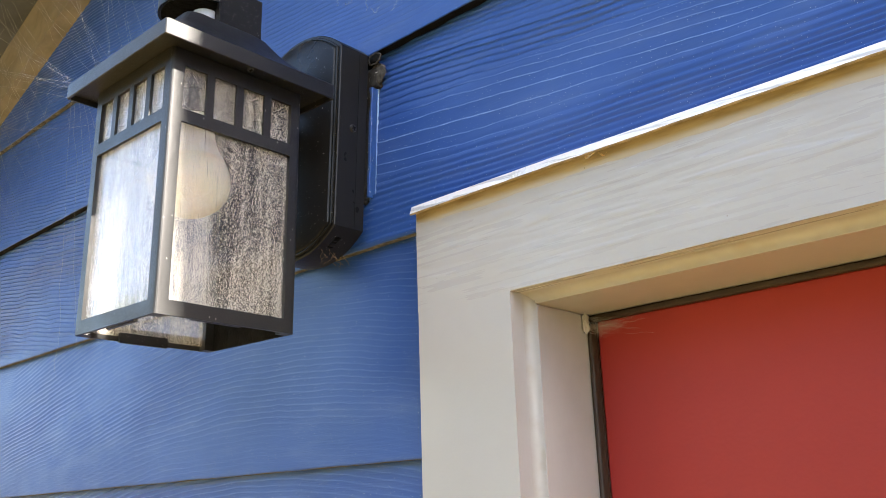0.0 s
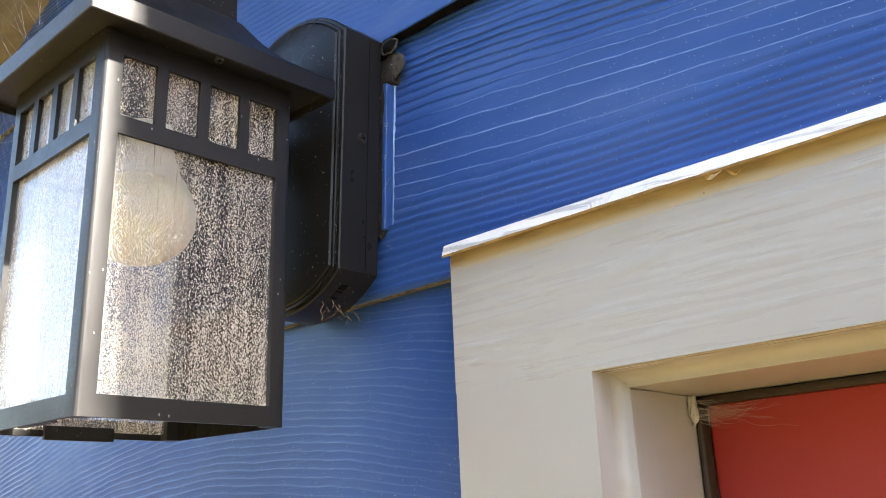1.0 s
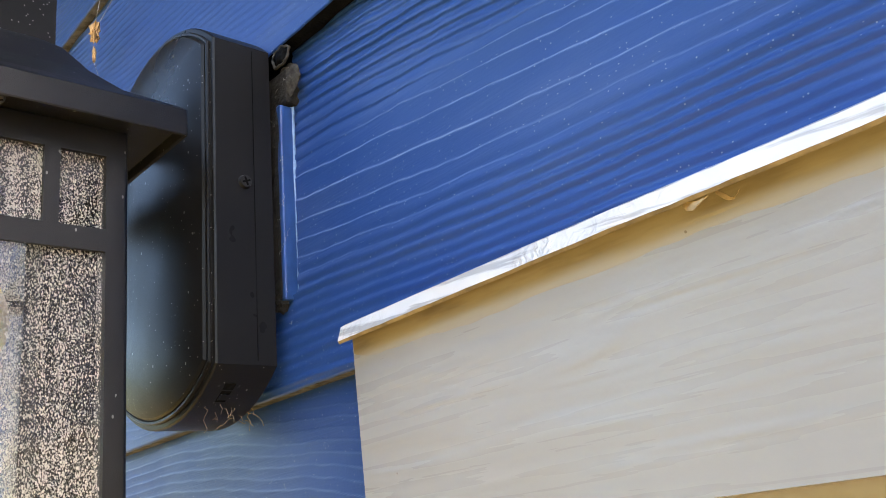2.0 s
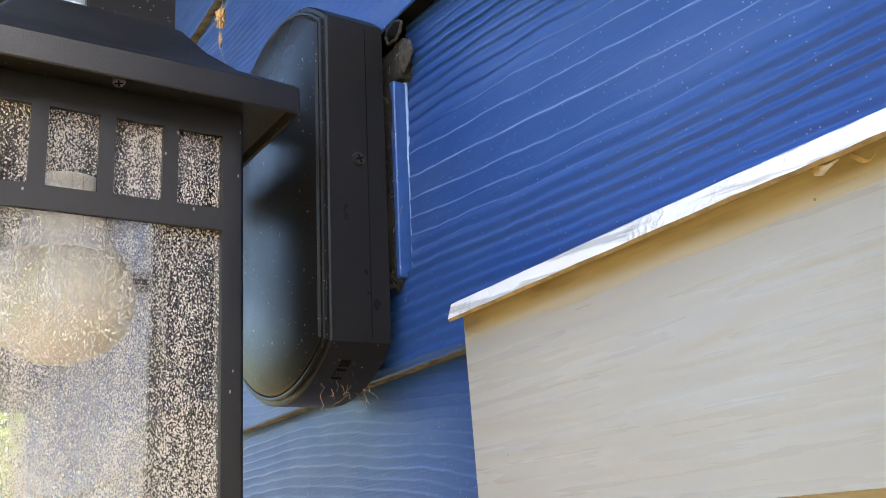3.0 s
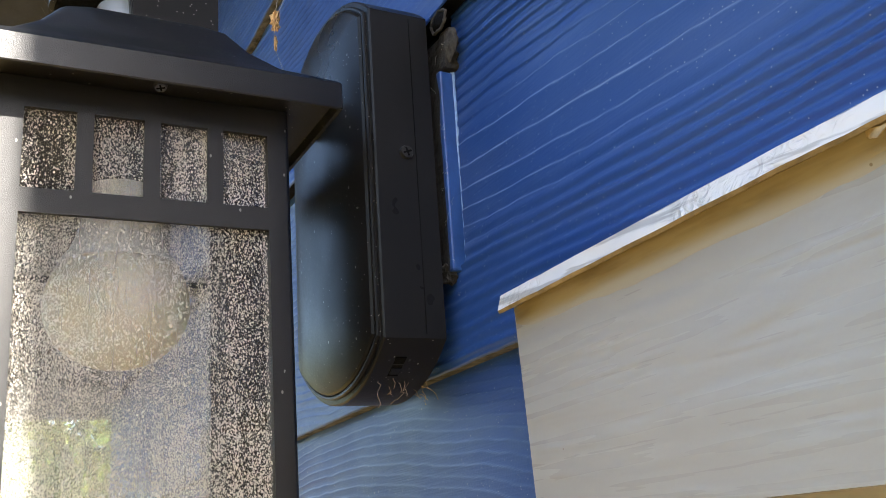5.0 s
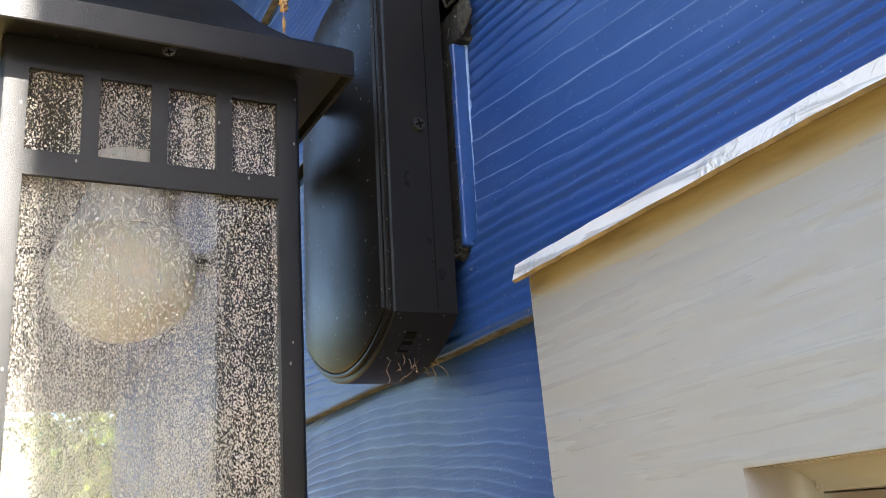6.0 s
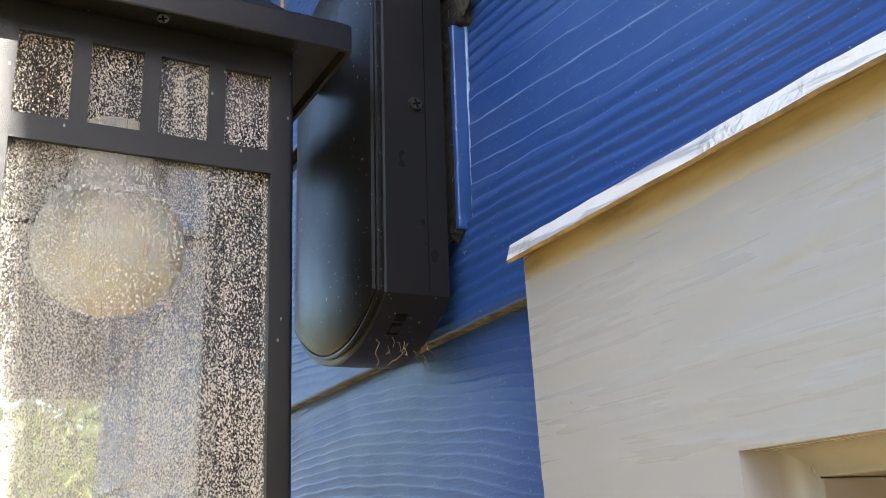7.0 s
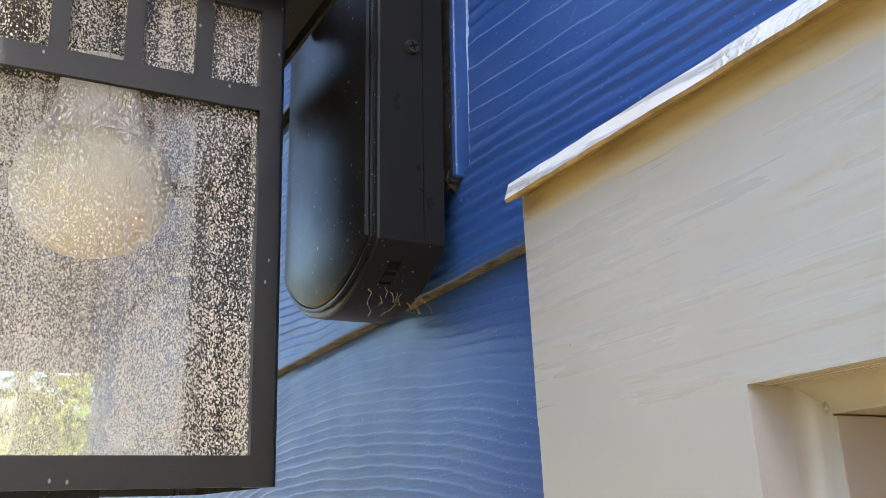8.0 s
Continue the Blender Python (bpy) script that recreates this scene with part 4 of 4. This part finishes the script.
def close_grain(x, z, zb, seed, peak, arch, gap, deep, plain_low):
    """Close wavy grain that arches over a peak; plain_low: how far up the board it stays almost smooth."""
    u = (z - zb) / LAP
    d = x - peak
    bend = arch * d * d / (1 + 2.2 * np.abs(d))
    w = z + bend + 0.0040 * waves(x, z, seed, 11, 22) + 0.0016 * waves(x, z, seed + 1, 60, 60) + 0.00040 * waves(x, z, seed + 2, 220, 200)
    turns = w / gap + 0.9 * waves(x, z, seed + 5, 5, 30)
    f = np.mod(turns, 1.0)
    size = (0.5 + 0.5 * per_line(turns, seed)) * (0.75 + 0.35 * waves(x, z, seed + 3, 14, 30))
    calm = 0.18 + 0.82 * ease(plain_low - 0.10, plain_low + 0.12, u + 0.06 * waves(x, z, seed + 4, 9, 12))
    swell = np.where(f < 0.80, (f / 0.80) ** 2.4, 1 - ease(0.80, 0.97, f))
    lip = ease(0.76, 0.81, f) * (1 - ease(0.84, 0.91, f)) * np.clip(size, 0, 1) * calm
    deep = deep * (1 + 2.0 * (1 - ease(-0.95, -0.68, x)))
    return deep * np.clip(size, 0.15, 1.2) * calm * swell, lip * 0.32


def relief_bm(xs, zb, zt, out, step, grain, holes):
    """The face of one board as a fine sheet that carries its grain, with its rounded lower edge and underside."""
    cuts = [c for hole in holes for c in hole[2:] if zb < c < zt]
    zs = np.unique(np.concatenate([np.arange(zb + 0.0012, zt, step), [zt], cuts]))
    x, z = np.meshgrid(xs, zs)
    front = LAP_Y - out + (THICK + out) * (z - zb) / LAP
    h, lip = grain(x, z, zb)
    fade = ease(zb, zb + 0.004, z)
    y = front - h * fade + 0.0003
    base = LAP_Y - out
    edge = np.full_like(xs, 1.0)
    wob = 0.0004 * waves(xs, xs * 0, 77, 60, 0) + 0.0002 * waves(xs, xs * 0, 78, 300, 0)
    rows = [(edge * (base + THICK + out * 0.5), edge * zb), (edge * (base + 0.0013), edge * zb + wob), (edge * (base + 0.0005), edge * (zb + 0.0005) + wob)]
    y = np.vstack([r[0] for r in rows] + [y])
    z = np.vstack([r[1] for r in rows] + [z])
    x = np.vstack([xs] * 3 + [x])
    lip = np.vstack([xs * 0] * 3 + [lip * fade])
    nz, nx = x.shape
    i = np.arange(nz * nx).reshape(nz, nx)
    quads = np.stack([i[:-1, :-1], i[:-1, 1:], i[1:, 1:], i[1:, :-1]], -1)
    mx, mz = (x[:-1, :-1] + x[1:, 1:]) / 2, (z[:-1, :-1] + z[1:, 1:]) / 2
    keep = mz < 2.548 + RAKE * (np.minimum(mx, 2 * APEX_X - mx) + 1.39)
    for x0, x1, z0, z1 in holes:
        keep &= ~((mx > x0) & (mx < x1) & (mz > z0) & (mz < z1))
    row = np.broadcast_to(np.arange(nz - 1)[:, None], keep.shape)[keep]
    return np.stack([x, y, z], -1).reshape(-1, 3), quads[keep], lip.ravel(), row


def relief_plank(xs, zb, zt, out, step, grain, edge, holes=()):
    co, quads, lip, row = relief_bm(np.unique(np.concatenate([xs] + [[h[0], h[1]] for h in holes])), zb, zt, out, step, grain, holes)
    me = bpy.data.meshes.new("plank")
    me.vertices.add(len(co))
    me.vertices.foreach_set("co", co.ravel())
    me.loops.add(len(quads) * 4)
    me.loops.foreach_set("vertex_index", quads.ravel().astype(np.int32))
    me.polygons.add(len(quads))
    me.polygons.foreach_set("loop_start", np.arange(0, len(quads) * 4, 4, dtype=np.int32))
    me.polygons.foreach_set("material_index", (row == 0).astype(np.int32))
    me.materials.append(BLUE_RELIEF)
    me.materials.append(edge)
    me.attributes.new("glint_wear", "FLOAT", "POINT").data.foreach_set("value", lip.astype(np.float32))
    me.update(calc_edges=True)
    me.validate()
    me.polygons.foreach_set("use_smooth", np.ones(len(me.polygons), bool))
    o = new("plank", me)
    o.parent = core
    return o


def spread(*stops):
    """Even columns between stops of (x, step)."""
    return np.concatenate([np.arange(a, b, s) for (a, s), (b, _) in zip(stops, stops[1:])] + [[stops[-1][0]]])


def front_grain(x, z, zb):
    h, lip = bold_grain(x, z, zb, 11)
    h2, lip2 = close_grain(x, z, zb, 31, -0.62, -0.35, 0.0056, 0.00075, 0.05)
    far = x < -0.63
    return np.where(far, h2, h), np.where(far, lip2, lip)


SLAB = 0.0018
for k in range(-11, 8):
    zb = LAP_Z + LAP * k
    zt = zb + 0.190
    zs = zb + 0.0010
    left, right = CAS_X - 0.0006, CAS_X2 + 0.0006
    if k < 0:
        near = k >= -2
        plank([(WALL_X0, zs if near else zb), (left, zs if near else zb), (left, zt), (WALL_X0, zt)], zs if near else zb, DUST, 0.0, BLUE_FINE,
              SLAB if near else 0.0)
        if near:
            relief_plank(spread((WALL_X0, 0.01), (-1.30, 0.004), (-0.95, 0.0025), (left, 1)), zb, zt - 0.008, 0.0, 0.0005,
                         lambda x, z, b, k=k: close_grain(x, z, b, 50 - 9 * k, -0.76, 0.62, 0.0054, 0.00028, 0.26), DUST)
        plank([(right, zb), (WALL_X1, zb), (WALL_X1, zt), (right, zt)], zb, DUST, 0.0, BLUE_FINE)
    elif k == 0:
        # this plank is notched round the mounting block and over the door casing
        plank([(WALL_X0, zs), (left, zs), (left, 2.1135), (CAS_X2, 2.1135), (CAS_X2, zs), (WALL_X1, zs),
               (WALL_X1, zt), (CUT_X, zt), (CUT_X, CUT_Z0), (-0.692, CUT_Z0), (-0.692, zt), (WALL_X0, zt)], zs, DUST, 0.0, BLUE, SLAB)
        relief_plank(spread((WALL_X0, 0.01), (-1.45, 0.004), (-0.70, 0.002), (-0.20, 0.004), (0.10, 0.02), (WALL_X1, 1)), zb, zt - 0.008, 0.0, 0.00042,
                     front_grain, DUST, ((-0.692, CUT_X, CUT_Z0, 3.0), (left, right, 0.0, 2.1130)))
    else:
        def at(z):
            return min(APEX_X - 0.02, (z - 2.528 - 0.02) / RAKE - 1.39)
        a, b = max(WALL_X0, at(zb)), max(WALL_X0, at(zt))
        # k == 1: its underside is painted near-black for the shadow gap beneath
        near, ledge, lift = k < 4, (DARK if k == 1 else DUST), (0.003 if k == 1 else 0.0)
        if a < APEX_X - 0.05:
            zs = zs if near else zb
            plank([(a, zs), (2 * APEX_X - a, zs), (2 * APEX_X - b, zt), (b, zt)], zs, ledge, lift, BLUE_FINE, SLAB if near else 0.0)
        if near:
            relief_plank(spread((a, 0.004), (-0.20, 0.02), (2 * APEX_X - a, 1)), zb, zt - 0.008, lift, 0.0006,
                         lambda x, z, b, k=k: close_grain(x, z, b, 80 + 7 * k, -0.2, -0.30, 0.0053, 0.00055, 0.02), ledge)


# ---- cobwebs ----
corner = Vector((-0.699, 0.327, 2.213))
web = []
for i in range(22):
    x = -1.50 + 0.030 * i + rng.uniform(-0.02, 0.02)
    web.append(sag_line(corner + Vector((rng.uniform(-0.006, 0.010), rng.uniform(0, 0.11), rng.uniform(-0.004, 0.008))),
                        (x, rng.uniform(0.37, 0.515), rake_z(x) + rng.uniform(0.0, 0.09)), rng.uniform(-0.006, 0.02), 14, 0.002))
for i in range(30):
    x = -1.55 + 0.013 * i
    web.append(sag_line((x, 0.385, rake_z(x) + 0.09), (x + rng.uniform(0.0, 0.12), 0.515, rake_z(x) - rng.uniform(0.02, 0.28)), rng.uniform(-0.01, 0.02), 12, 0.003))
for i in range(9):
    t = 0.25 + 0.08 * i
    a, b = web[0][min(13, int(t * 13))], web[8][min(13, int(t * 13))]
    web.append(sag_line(a, b, 0.006, 10, 0.003))
for i in range(7):
    x = -1.16 + 0.05 * i
    web.append(sag_line(corner + Vector((0, 0.02 * i / 7, 0)), (x, 0.5365, 2.06 + 0.03 * i), 0.01, 12, 0.002))
tagged(strands("cobweb", web, 0.00007, WEB), "fine old cobweb between the lantern and the eave", "cobweb", kind="stuff")

tuft = []
for i in range(60):
    a = Vector((JAMB_X + 0.001 + rng.uniform(0, 0.004), 0.594 + rng.uniform(-0.004, 0.012), JAMB_Z - 0.002 - rng.uniform(0, 0.012)))
    tuft.append(sag_line(a, (JAMB_X + 0.006 + abs(rng.gauss(0, 0.018)), 0.6070, JAMB_Z - 0.004 - abs(rng.gauss(0, 0.007))), rng.uniform(-0.002, 0.004), 14, 0.0008))
tagged(strands("corner_web", tuft, 0.000032, WEB), "woolly cobweb in the corner of the door frame", "cobweb", kind="stuff")

smear = []
for i in range(10):
    a = Vector((-0.57 + rng.uniform(-0.06, 0.05), 0.5335, 2.335 + rng.uniform(-0.045, 0.03)))
    smear.append(sag_line(a, a + Vector((rng.uniform(-0.014, 0.014), 0.0, rng.uniform(-0.014, 0.014))), 0.003, 9, 0.0012))
tagged(strands("wall_web", smear, 0.00016, WEB), "torn cobweb threads stuck to the blue siding", "cobweb", kind="stuff")

crack = []
for i in range(12):
    a = Vector((-0.5715 + rng.uniform(-0.012, 0.010), 0.536 + rng.uniform(-0.003, 0.003), 2.268 + rng.uniform(-0.016, 0.010)))
    crack.append(sag_line(a, a + Vector((rng.uniform(-0.009, 0.009), rng.uniform(-0.003, 0.003), rng.uniform(-0.009, 0.005))), 0.001, 6, 0.0012))
for i in range(12):
    a = Vector((-0.5735 + rng.uniform(-0.002, 0.003), 0.534, 2.120 + rng.uniform(0, 0.13)))
    crack.append(sag_line(a, a + Vector((rng.uniform(-0.002, 0.004), rng.uniform(-0.003, 0.001), rng.uniform(-0.007, 0.007))), 0.0, 6, 0.0008))
tagged(strands("web_litter", crack, 0.00005, WEB), "dirty cobweb and litter in the gap beside the backplate", "cobweb", kind="stuff")

# ---- a torn flake of paint hanging under the drip cap ----
flake = thing("paint_flake", "curled flake of tan paint hanging under the drip cap", "paint flake")


def flake_bm(x, y, z, length, width, curl, seed):
    bm = bmesh.new()
    rows = []
    for i in range(9):
        t = i / 8
        a = curl * t
        c = Vector((x + length * t, y - 0.0025 * math.sin(a), z - 0.002 * math.sin(math.pi * t) - 0.001 * t))
        k = width * (0.45 + 0.55 * math.sin(math.pi * min(1, t + 0.25))) * (1 + 0.3 * noise.noise((t * 5, seed, 0)))
        rows.append([bm.verts.new(c + Vector((0, dy, dz))) for dy, dz in
                     ((0, k), (-0.0004, k), (-0.0004 - 0.001 * t, -k), (-0.001 * t, -k))])
    for p, q in zip(rows, rows[1:]):
        for j in range(4):
            bm.faces.new((p[j], p[(j + 1) % 4], q[(j + 1) % 4], q[j]))
    bm.faces.new(rows[0])
    bm.faces.new(rows[-1][::-1])
    return bm


part("curl", flake_bm(-0.344, 0.5160, 2.1022, 0.009, 0.0014, 2.4, 1), TAN, flake)
part("curl", flake_bm(-0.334, 0.5165, 2.1022, 0.006, 0.0008, -2.0, 2), TAN, flake)
